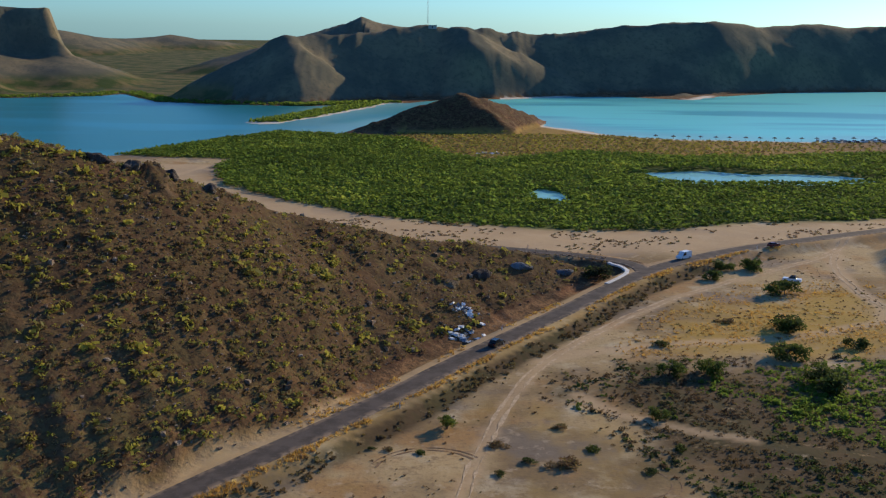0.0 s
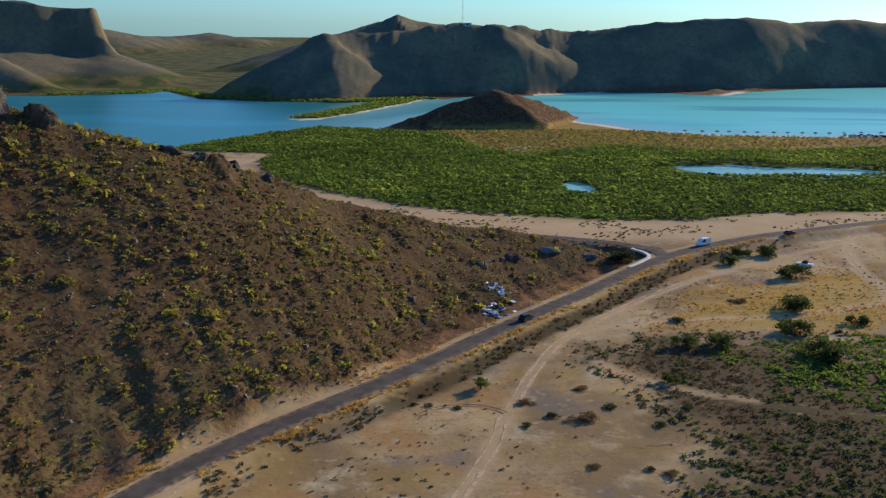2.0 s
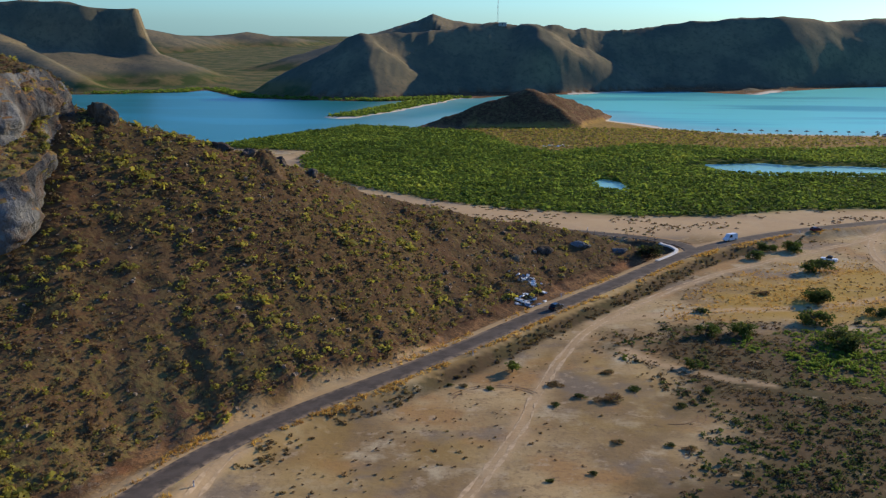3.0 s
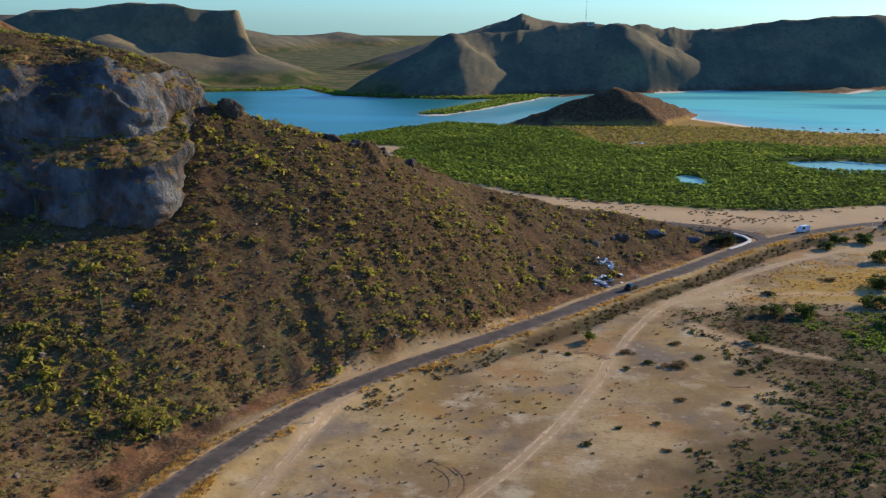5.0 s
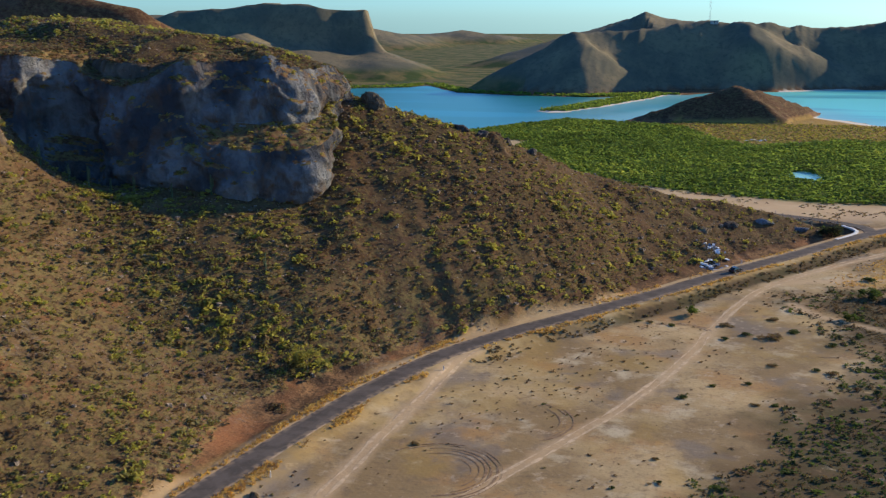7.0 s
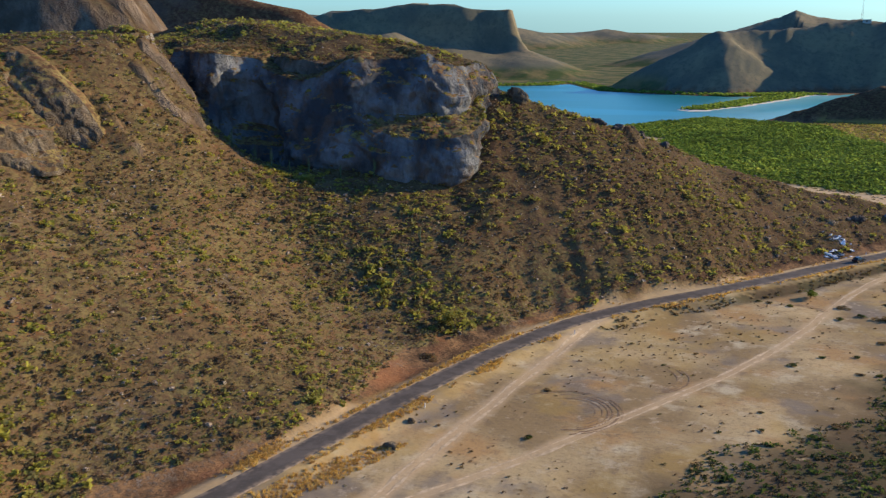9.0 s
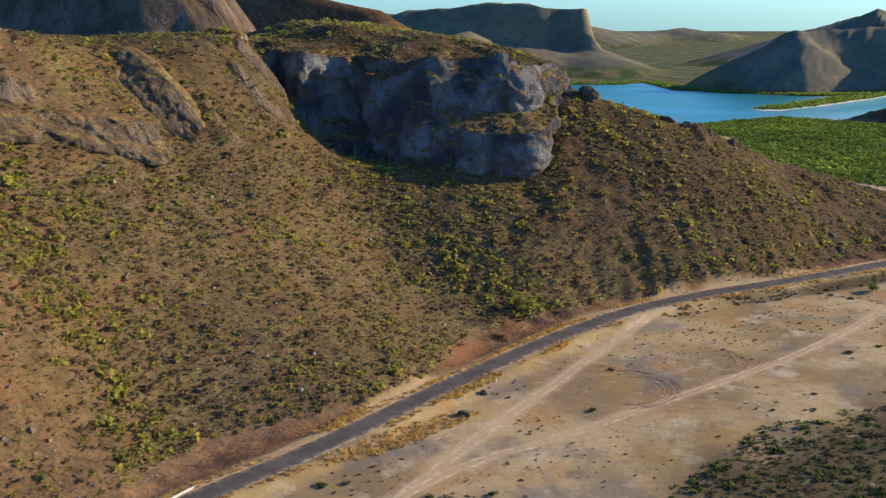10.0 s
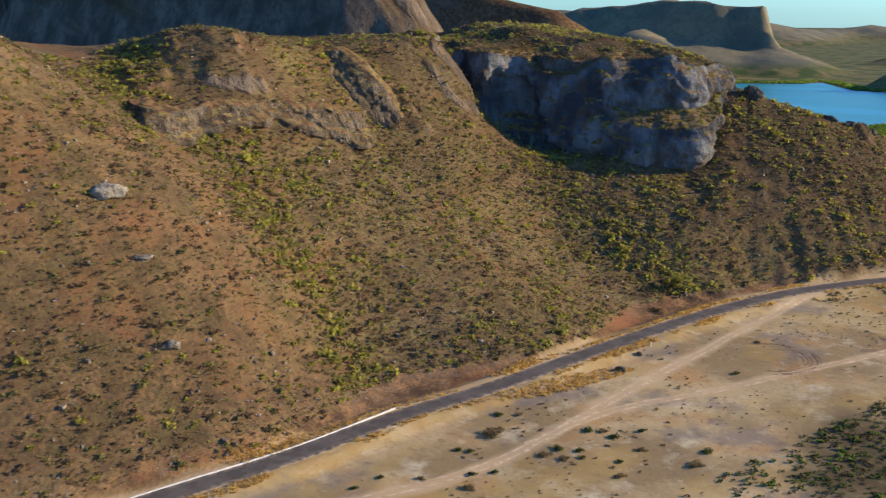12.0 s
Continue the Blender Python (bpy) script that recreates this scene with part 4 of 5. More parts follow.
def fall_of(p):
    e = 1.5
    return np.hypot(terrain(p[:, 0] + e, p[:, 1]) - terrain(p[:, 0] - e, p[:, 1]), terrain(p[:, 0], p[:, 1] + e) - terrain(p[:, 0], p[:, 1] - e)) / (2 * e)


def stuff(name, mesh, label, category):
    return tagged(new(name, mesh), label, category, kind="stuff")


def over(p, z, lift):
    return np.concatenate([p, (z + lift)[:, None]], 1)


GULLY_1 = [(-160, 8), (-131, -9), (-123, -8), (-110, -10), (-102, -16), (-92, -17)]
GULLY_2 = [(-128, 108), (-116, 99), (-99, 99), (-88, 96), (-75, 90)]
GULLY_3 = [(-205, 8), (-190, -8), (-170, -2), (-150, 12)]

rng = np.random.default_rng(11)
p = scatter(-216, 52, -112, 300, 1.1, rng)
z = terrain(p[:, 0], p[:, 1])
road_d = along(ROAD, p[:, 0], p[:, 1])[0]
wet = np.maximum.reduce([ramp(14, 2, np.abs(along(g, p[:, 0], p[:, 1])[0])) for g in (GULLY_1, GULLY_2, GULLY_3)])
cover = 0.74 + 0.35 * fractal(p[:, 0], p[:, 1], 30, 3, 200) + 0.55 * grain(p[:, 0], p[:, 1], 5, 201)
basalt = ramp(95, 165, p[:, 1] - 0.35 * (p[:, 0] + 60))
cover = cover * (1 + 0.02 * basalt) * (0.78 + 0.22 * ramp(-30, 20, p[:, 1] + 0.5 * (p[:, 0] + 110))) + 0.6 * wet
cover = cover * (1 - 0.65 * ramp(205, 238, p[:, 1]) * ramp(46, 26, road_d))
cliffside = inside([(c[0], c[1]) for c in CLIFF] + [(c[3], c[4]) for c in CLIFF[::-1]], p[:, 0], p[:, 1])
keep = (z > 1.45) & (road_d > 6.5) & (rng.uniform(size=len(p)) < cover) & (fall_of(p) < 1.5) & (cliffside < -1) & (np.abs(along(BRANCH, p[:, 0], p[:, 1])[0]) > 6) & (p[:, 1] - 0.55 * p[:, 0] < 300)
p, z, wet = p[keep], z[keep], wet[keep]
n = len(p)
radius = np.clip(rng.lognormal(-0.72, 0.45, n), 0.22, 1.45) * (1 + 0.25 * wet)
kind = rng.uniform(size=n) + 0.22 * grain(p[:, 0], p[:, 1], 25, 205) + 0.25 * wet + 0.09 * basalt[keep]
tint = np.where(kind < 0.42, rng.uniform(0.02, 0.30, n), np.where(kind < 0.80, rng.uniform(0.3, 0.62, n), rng.uniform(0.66, 0.98, n)))
radius = radius * np.where(kind > 0.80, 1.3, 0.95)
big = radius > 0.58
for part_of, name, cards, label in ((big, "hillside_shrubs", 20, "olive and yellow-green desert shrubs over the slope"), (~big, "low_scrub", 8, "low grey-brown dry scrub over the slope")):
    stuff(name, leaf_cloud(name, over(p[part_of], z[part_of], 0.05), radius[part_of], tint[part_of], cards, 0.36 if cards > 15 else 0.44, SHRUB, rng), label, "shrubs")

p = scatter(-216, 52, -112, 300, 1.25, rng)
z = terrain(p[:, 0], p[:, 1])
keep = (z > 1.4) & (along(ROAD, p[:, 0], p[:, 1])[0] > 5.5) & (rng.uniform(size=len(p)) < 0.46 + 0.4 * grain(p[:, 0], p[:, 1], 18, 210))
p = p[keep]
STONE = rock_material("loose_stone", (0.16, 0.115, 0.085), (0.42, 0.34, 0.26), (0.24, 0.150, 0.095))
stones("loose_stones", p, np.clip(rng.lognormal(-1.6, 0.5, len(p)), 0.1, 0.8), STONE, "loose reddish-brown stones over the slope", rng)

# fine dry stalks between the shrubs
p = scatter(-216, 52, -112, 290, 1.05, rng)
z = terrain(p[:, 0], p[:, 1])
keep = (z > 1.8) & (along(ROAD, p[:, 0], p[:, 1])[0] > 7) & (rng.uniform(size=len(p)) < (0.55 + 0.4 * grain(p[:, 0], p[:, 1], 12, 215)) * (0.5 + 0.5 * ramp(-40, 20, p[:, 1] + 0.5 * (p[:, 0] + 110)))) & (p[:, 1] - 0.55 * p[:, 0] < 290)
p = p[keep]
n = len(p)
STALK = leaf_material("dry_stalks", [(0.0, (0.13, 0.088, 0.048)), (0.5, (0.25, 0.185, 0.080)), (1.0, (0.31, 0.27, 0.075))], 0.45)
stuff("dry_stalks", tufts("dry_stalks", p, rng.uniform(0.25, 0.6, n), np.clip(rng.normal(0.45, 0.28, n), 0, 1), 5, STALK, rng), "fine brown and straw-coloured dry stalks on the slope", "grass")

# mangrove thicket round the ponds
p = scatter(-182, 420, 338, 676, 2.5, rng)
d = inside(MANGROVE, p[:, 0], p[:, 1]) + 3.0 * fractal(p[:, 0], p[:, 1], 14, 3, 220)
open_water = np.maximum(inside(POND, p[:, 0], p[:, 1]), inside(POND_2, p[:, 0], p[:, 1]))
keep = (d > 0.5) & (open_water < 1.0) & (p[:, 0] < 0.72 * p[:, 1] + 40)
p, d = p[keep], d[keep]
z = terrain(p[:, 0], p[:, 1])
n = len(p)
tall = 1.0 + 1.5 * ramp(0, 14, d) + 0.9 * fractal(p[:, 0], p[:, 1], 26, 3, 222) + 0.9 * grain(p[:, 0], p[:, 1], 8, 226) + 4.0 * ramp(-14, -2, open_water[keep]) * (p[:, 1] > 480)
radius = rng.uniform(1.15, 1.95, n)
tint = np.clip(0.46 + 0.22 * fractal(p[:, 0], p[:, 1], 45, 3, 224) + 0.20 * grain(p[:, 0], p[:, 1], 9, 225) + rng.normal(0, 0.06, n), 0, 1)
stuff("mangrove_thicket", leaf_cloud("mangrove_thicket", over(p, z, tall * 0.35), radius, tint, 15, 0.43, MANGROVE_LEAF, rng, 0.85, 0.85), "dense low green mangrove thicket beside the lagoon", "mangrove")

# yellow scrub on the neck of land behind the beach
p = scatter(-30, 340, 530, 668, 2.7, rng)
z = terrain(p[:, 0], p[:, 1])
keep = (inside(COAST, p[:, 0], p[:, 1]) > 7) & (inside(MANGROVE, p[:, 0], p[:, 1]) < -1) & (rng.uniform(size=len(p)) < ramp(330, 60, p[:, 0]) * 0.85 + 0.15) & (z < 3)
p, z = p[keep], z[keep]
n = len(p)
stuff("coastal_scrub", leaf_cloud("coastal_scrub", over(p, z, 0.1), rng.uniform(0.6, 1.25, n), np.clip(rng.normal(0.68, 0.22, n), 0.1, 1), 14, 0.46, SHRUB, rng), "yellow-green coastal scrub behind the beach", "shrubs")
# green scrub on the sand spit, along the lagoon's far shore and the far slopes
p = np.concatenate([scatter(-140, -40, 735, 950, 3.2, rng), scatter(-430, -60, 880, 1040, 4.5, rng)])
z = terrain(p[:, 0], p[:, 1])
keep = (((inside(SPIT, p[:, 0], p[:, 1]) > 4) | ((inside(FAR_LAND, p[:, 0], p[:, 1]) > 2) & (inside(FAR_LAND, p[:, 0], p[:, 1]) < 22)))) & (z < 2.5)
p, z = p[keep], z[keep]
n = len(p)
stuff("shore_scrub", leaf_cloud("shore_scrub", over(p, z, 0.3), rng.uniform(1.5, 2.8, n), rng.uniform(0.2, 0.7, n), 18, 0.42, MANGROVE_LEAF, rng), "dark green mangrove scrub along the far shore", "mangrove")

# tussocks on the pale sand by the junction
p = scatter(-60, 170, 296, 358, 1.7, rng)
z = terrain(p[:, 0], p[:, 1])
m = inside(MANGROVE, p[:, 0], p[:, 1])
keep = (m < -3) & (m > -40) & (np.abs(along(ROAD, p[:, 0], p[:, 1])[0]) > 5) & (np.abs(along(BRANCH, p[:, 0], p[:, 1])[0]) > 5) & (rng.uniform(size=len(p)) < 0.10 + 0.55 * grain(p[:, 0], p[:, 1] * 2.2, 16, 230)) & (p[:, 1] > 290 - 0.2 * p[:, 0])
p, z = p[keep], z[keep]
n = len(p)
stuff("sand_tussocks", leaf_cloud("sand_tussocks", over(p, z, 0.05), rng.uniform(0.35, 0.8, n), rng.uniform(0.05, 0.5, n), 16, 0.42, SHRUB, rng, 0.6), "small dry tussocks dotted over pale sand", "tussocks")

# golden grass along the road
p = scatter(-112, 118, -100, 312, 0.56, rng)
r = along(ROAD, p[:, 0], p[:, 1])[0]
right = (r < -3.0) & (r > -4.5 - 1.3 * grain(p[:, 0], p[:, 1], 9, 240)) & (rng.uniform(size=len(p)) < 0.5 + 0.9 * grain(p[:, 0], p[:, 1], 6, 241))
left = (r > 3.0) & (r < 5.6 + 2.6 * grain(p[:, 0], p[:, 1], 17, 242)) & (rng.uniform(size=len(p)) < 0.22 + 0.8 * grain(p[:, 0], p[:, 1], 13, 243)) & (p[:, 1] < 235)
mound = inside([(-66, 10), (-60, 26), (-55, 30), (-56, 24), (-62, 6), (-68, -4)], p[:, 0], p[:, 1]) > -0.5
crossing = np.abs(along(TRACK, p[:, 0], p[:, 1])[0]) < 2.6
keep = (right | left | (mound & (rng.uniform(size=len(p)) < 0.7))) & ~crossing
p = p[keep]
n = len(p)
stuff("golden_grass", tufts("golden_grass", p, rng.uniform(0.25, 0.65, n), np.clip(rng.normal(0.4, 0.3, n), 0, 1), 12, DRY_GRASS, rng), "dry golden grass tufts along the road edge", "grass")

# dry meadow and scrub on the flat
p = scatter(38, 138, 190, 272, 0.85, rng)
meadow = inside([(45, 205), (60, 232), (84, 258), (120, 268), (118, 240), (110, 212), (70, 200)], p[:, 0], p[:, 1])
bare = np.minimum(np.abs(along(TRACK_2, p[:, 0], p[:, 1])[0]), np.abs(along(TRACK_3, p[:, 0], p[:, 1])[0]))
keep = (meadow > -4) & (bare > 3) & (rng.uniform(size=len(p)) < 0.30 + 0.55 * grain(p[:, 0], p[:, 1] * 1.8, 8, 250))
p = p[keep]
n = len(p)
stuff("meadow_grass", tufts("meadow_grass", p, rng.uniform(0.22, 0.5, n), np.clip(rng.normal(0.45, 0.22, n), 0, 1), 10, DRY_GRASS, rng), "patchy dry yellow grass on the flat", "grass")

p = scatter(-30, 150, -14, 210, 1.15, rng)
thick = inside([(26, 178), (40, 200), (75, 192), (118, 196), (150, 120), (130, 40), (30, 0), (-16, -10), (-14, 16), (8, 64), (30, 110), (40, 135), (34, 158)], p[:, 0], p[:, 1]) + 7 * fractal(p[:, 0], p[:, 1], 20, 3, 260)
path = np.abs(along([(28, 178), (40, 168), (52, 157), (66, 152), (90, 148)], p[:, 0], p[:, 1])[0])
green = ramp(-6, 10, inside([(62, 196), (60, 172), (70, 150), (150, 132), (150, 205)], p[:, 0], p[:, 1]) + 8 * fractal(p[:, 0], p[:, 1], 14, 3, 263))
keep = (thick > 0) & (path > 1.8) & (rng.uniform(size=len(p)) < 0.34 + 0.34 * ramp(0, 20, thick) + 0.15 * green + 0.40 * grain(p[:, 0], p[:, 1], 6, 261))
p, thick, green = p[keep], thick[keep], green[keep]
z = terrain(p[:, 0], p[:, 1])
n = len(p)
tint = np.clip(0.10 + 0.14 * grain(p[:, 0], p[:, 1], 15, 262) + rng.normal(0, 0.08, n) + green * rng.uniform(0.35, 0.75, n), 0, 1)
leafy = green > 0.45
size = np.clip(rng.lognormal(-0.75, 0.4, n), 0.2, 1.2) * (1 + 0.4 * green)
dull = ~leafy & (rng.uniform(size=n) < 0.15 + 0.55 * ramp(165, 120, p[:, 1]) + 0.4 * grain(p[:, 0], p[:, 1], 9, 265))
brown = ~leafy & ~dull
stuff("flat_scrub", leaf_cloud("flat_scrub", over(p, z, 0.04)[brown], size[brown], tint[brown] * 2, 22, 0.26, BROWN_SCRUB, rng, 0.6), "low dark brown scrub over the flat", "shrubs")
stuff("olive_scrub", leaf_cloud("olive_scrub", over(p, z, 0.06)[dull], size[dull] * 1.25, rng.uniform(0.05, 0.6, int(dull.sum())), 14, 0.36, GREEN_LEAF, rng, 0.5), "dark olive scrub over the flat", "shrubs")
stuff("green_scrub", leaf_cloud("green_scrub", over(p, z, 0.1)[leafy], size[leafy], tint[leafy] * 0.62, 26, 0.30, MANGROVE_LEAF, rng, 0.7), "vivid green scrub patch on the flat", "shrubs")
# scrub on the bank below the road
p = scatter(-40, 110, 110, 300, 1.3, rng)
r = along(ROAD, p[:, 0], p[:, 1])[0]
keep = (r < -5.2) & (r > -9.5) & (rng.uniform(size=len(p)) < 0.48 + 0.5 * grain(p[:, 0], p[:, 1], 6, 270))
p = p[keep]
n = len(p)
stuff("bank_scrub", leaf_cloud("bank_scrub", over(p, terrain(p[:, 0], p[:, 1]), 0.04), rng.uniform(0.35, 0.8, n), np.clip(rng.normal(0.4, 0.2, n), 0, 0.9), 18, 0.4, BROWN_SCRUB, rng), "dull brown scrub on the road bank", "shrubs")
# plants rooted on the cliff's ledge and brow
spots = np.array([(*f.center, abs(f.normal.z), f.index) for f in cliff.data.polygons])
shelf, brow = spots[(spots[:, 3] > 0.76) & (spots[:, 4] < 299 * 90)], spots[spots[:, 4] >= 299 * 90]
for spot, count, small, large, low, high, name, label in (
        (shelf, 300, 0.35, 1.0, 0.3, 0.9, "ledge_shrubs", "yellow-green shrubs rooted on the cliff ledge"),
        (brow, 1900, 0.35, 0.95, 0.0, 0.55, "brow_scrub", "brown dry scrub over the brow of the cliff")):
    c = spot[rng.choice(len(spot), min(count, len(spot)), replace=False), :3]
    stuff(name, leaf_cloud(name, c, rng.uniform(small, large, len(c)), rng.uniform(low, high, len(c)), 18, 0.38, SHRUB, rng), label, "shrubs")

# small dry tussocks dotted over the bare flat
p = scatter(-66, 130, -60, 300, 1.7, rng)
r = along(ROAD, p[:, 0], p[:, 1])[0]
bare = np.minimum(np.abs(along(TRACK, p[:, 0], p[:, 1])[0]), np.abs(along(TRACK_2, p[:, 0], p[:, 1])[0]))
keep = (r < -6) & (bare > 2.2) & (rng.uniform(size=len(p)) < 0.05 + 0.42 * grain(p[:, 0], p[:, 1], 26, 280) + 0.25 * grain(p[:, 0], p[:, 1], 7, 281) + 0.25 * ramp(120, 210, p[:, 1]))
p = p[keep]
n = len(p)
stuff("flat_tussocks", leaf_cloud("flat_tussocks", over(p, terrain(p[:, 0], p[:, 1]), 0.02), np.clip(rng.lognormal(-1.35, 0.4, n), 0.12, 0.6), np.clip(rng.normal(0.22, 0.14, n), 0, 0.7), 10, 0.5, SHRUB, rng, 0.6), "tiny dry tussocks on the bare silt", "tussocks")


# ---- things ----
def part(name, bm, material, parent, label="", smooth=False):
    """Links a bmesh as one mesh object under a thing or a part."""
    mesh = bpy.data.meshes.new(name)
    if smooth:
        for face in bm.faces:
            face.smooth = True
    bm.to_mesh(mesh)
    bm.free()
    mesh.materials.append(material)
    ob = new(name, mesh)
    ob.parent = parent
    if label:
        ob["label"] = label
    return ob


def part_mesh(name, mesh, parent, label=""):
    ob = new(name, mesh)
    ob.parent = parent
    if label:
        ob["label"] = label
    return ob


def box(bm, x0, x1, y0, y1, z0, z1, bevel=0.0):
    made = bmesh.ops.create_cube(bm, size=1.0, matrix=Matrix.LocRotScale(((x0 + x1) / 2, (y0 + y1) / 2, (z0 + z1) / 2), None, (x1 - x0, y1 - y0, z1 - z0)))
    if bevel:
        edges = list({e for v in made["verts"] for e in v.link_edges})
        bmesh.ops.bevel(bm, geom=edges, offset=bevel, segments=2, affect="EDGES")
    return bm


def tube(bm, a, b, r0, r1, sides=8):
    a, b = Vector(a), Vector(b)
    m = Matrix.Translation((a + b) / 2) @ (b - a).to_track_quat("Z", "Y").to_matrix().to_4x4()
    bmesh.ops.create_cone(bm, cap_ends=True, segments=sides, radius1=r0, radius2=r1, depth=(b - a).length, matrix=m)
    return bm


def prism(bm, outline, y0, y1, inset=0.0):
    """A side outline of (x, z), drawn out across y; the upper corners lean in by the inset."""
    top = max(z for _, z in outline)
    low = min(z for _, z in outline)
    rings = []
    for y, s in ((y0, 1), (y1, -1)):
        rings.append([bm.verts.new((x, y + s * inset * (z - low) / (top - low), z)) for x, z in outline])
    n = len(outline)
    bm.faces.new(rings[0])
    bm.faces.new(rings[1][::-1])
    for k in range(n):
        bm.faces.new((rings[0][k], rings[1][k], rings[1][(k + 1) % n], rings[0][(k + 1) % n]))
    bmesh.ops.recalc_face_normals(bm, faces=bm.faces)
    return bm


GLASS = plain("car_glass", (0.015, 0.018, 0.022), 0.08, grime=0.1)
TYRE = plain("tyre_rubber", (0.018, 0.018, 0.018), 0.9)
RIM = plain("wheel_rim", (0.35, 0.35, 0.36), 0.35, 0.8)
WHITE_PAINT = plain("white_car_paint", (0.80, 0.80, 0.79), 0.3, grime=0.12, size=0.8)
DARK_PAINT = plain("dark_car_paint", (0.020, 0.021, 0.024), 0.25, grime=0.2, size=0.8)
RED_PAINT = plain("maroon_car_paint", (0.16, 0.025, 0.02), 0.3, grime=0.2, size=0.8)
SILVER_PAINT = plain("silver_car_paint", (0.42, 0.43, 0.45), 0.3, 0.5, 0.15, 0.8)
LAMP_LENS = plain("lamp_lens", (0.75, 0.75, 0.72), 0.15, grime=0.1)
TAIL_LENS = plain("tail_lens", (0.35, 0.015, 0.012), 0.25, grime=0.1)


def vehicle(name, paint, length, width, height, kind, label):
    """A road vehicle that faces +x, standing on z = 0."""
    ob = tagged(new(name), label, "car" if kind != "van" else "van")
    h, w, back = height, width / 2, -length / 2
    f = length / 2
    sill = 0.28
    if kind == "van":
        body = [(back, sill), (back, h - 0.15), (back + 0.25, h), (f - 1.75, h), (f - 0.95, 1.18), (f - 0.12, 0.95), (f, 0.55), (f, sill)]
        glass = [(f - 1.72, h - 0.12), (f - 0.98, 1.22), (f - 2.6, 1.22), (f - 2.6, h - 0.12)]
    elif kind == "pickup":
        body = [(back, sill), (back, 0.98), (f - 1.6, 1.0), (f - 0.1, 0.95), (f, 0.6), (f, sill)]
        glass = [(f - 1.55, 1.0), (f - 2.2, h), (f - 3.4, h), (f - 3.6, 1.0)]
    else:
        body = [(back, sill), (back + 0.05, 0.9), (back + 0.5, 1.0), (f - 1.3, 0.98), (f - 0.15, 0.8), (f, 0.55), (f, sill)]
        glass = [(f - 1.35, 0.98), (f - 2.1, h - 0.06), (back + 0.9, h - 0.06), (back + 0.3, 1.0)]
    shell = part("body", prism(bmesh.new(), body, -w, w, 0.10), paint, ob)
    part("windows", prism(bmesh.new(), glass, -w - (0.004 if kind == "van" else -0.08), w + (0.004 if kind == "van" else -0.08), 0.16 if kind != "van" else 0.10), GLASS, ob, "dark tinted glass")
    if kind != "van":
        x0, x1 = min(x for x, _ in glass) + 0.35, max(x for x, _ in glass) - 0.65
        part("roof", box(bmesh.new(), x0, x1, -w + 0.22, w - 0.22, h - 0.07, h, 0.03), paint, ob)
    for y in (-w + 0.28, w - 0.28):
        part("headlight", box(bmesh.new(), f - 0.06, f + 0.02, y - 0.17, y + 0.17, 0.62, 0.78, 0.02), LAMP_LENS, ob)
        part("tail_light", box(bmesh.new(), back - 0.02, back + 0.04, y - 0.12, y + 0.12, 0.72, 0.95, 0.02), TAIL_LENS, ob)
    part("bumper", box(bmesh.new(), f - 0.02, f + 0.08, -w + 0.05, w - 0.05, 0.30, 0.52, 0.03), paint, ob)
    for x in (f - 0.85, back + 0.9):
        for y in (-w + 0.10, w - 0.10):
            bm = bmesh.new()
            tube(bm, (x, y - 0.11, 0.34), (x, y + 0.11, 0.34), 0.34, 0.34, 14)
            wheel = part("wheel", bm, TYRE, ob)
            bm = bmesh.new()
            tube(bm, (x, y - 0.12, 0.34), (x, y + 0.12, 0.34), 0.19, 0.19, 10)
            part("rim", bm, RIM, wheel)
    return ob


def stand(ob, x, y, turn=0.0, lift=0.0, z=None):
    ob.matrix_basis = pose(x, y, (float(terrain(x, y)) if z is None else z) + lift, 0, 0, turn)
    return ob


stand(vehicle("van", WHITE_PAINT, 5.2, 1.95, 2.25, "van", "white passenger van on the asphalt road"), 75.5, 285.5, 219, 0.17)
stand(vehicle("dark_car", DARK_PAINT, 4.4, 1.8, 1.6, "car", "dark car driving on the asphalt road"), 15.2, 200.5, 56, 0.17)
stand(vehicle("maroon_car", RED_PAINT, 4.2, 1.75, 1.45, "car", "maroon car on the road verge"), 108.5, 304, 30, 0.15)
stand(vehicle("pickup_truck", WHITE_PAINT, 5.1, 1.85, 1.75, "pickup", "white pickup truck parked on bare earth"), 102, 267.5, 150, 0.02)

# cars parked behind the beach
lot = np.random.default_rng(5)
paints = [WHITE_PAINT, SILVER_PAINT, DARK_PAINT, WHITE_PAINT]
models = [vehicle("parked_car", q, 4.3, 1.8, 1.5, "car", label) for q, label in zip(paints[:3], ("white car parked behind the beach", "silver car parked behind the beach", "dark car parked behind the beach"))]
for ob in models:
    tagged(ob, group="cars parked behind the beach")
k = 0
for row in range(3):
    for col in range(11):
        x, y = 252 + col * 5.0 + lot.uniform(-1, 1), 640.5 + row * 5.5 + lot.uniform(-1, 1) + 0.10 * col
        if lot.uniform() < 0.22:
            continue
        ob = models[k] if k < 3 else copy_thing(models[int(lot.integers(0, 3))], Matrix())
        stand(ob, x, y, 90 + lot.uniform(-12, 12) + (0 if lot.uniform() < 0.7 else 90), 0.02)
        k += 1

THATCH = plain("palm_thatch", (0.20, 0.15, 0.09), 0.95, grime=0.4, size=0.3)
POLE_WOOD = plain("weathered_pole", (0.22, 0.17, 0.12), 0.9, grime=0.3)


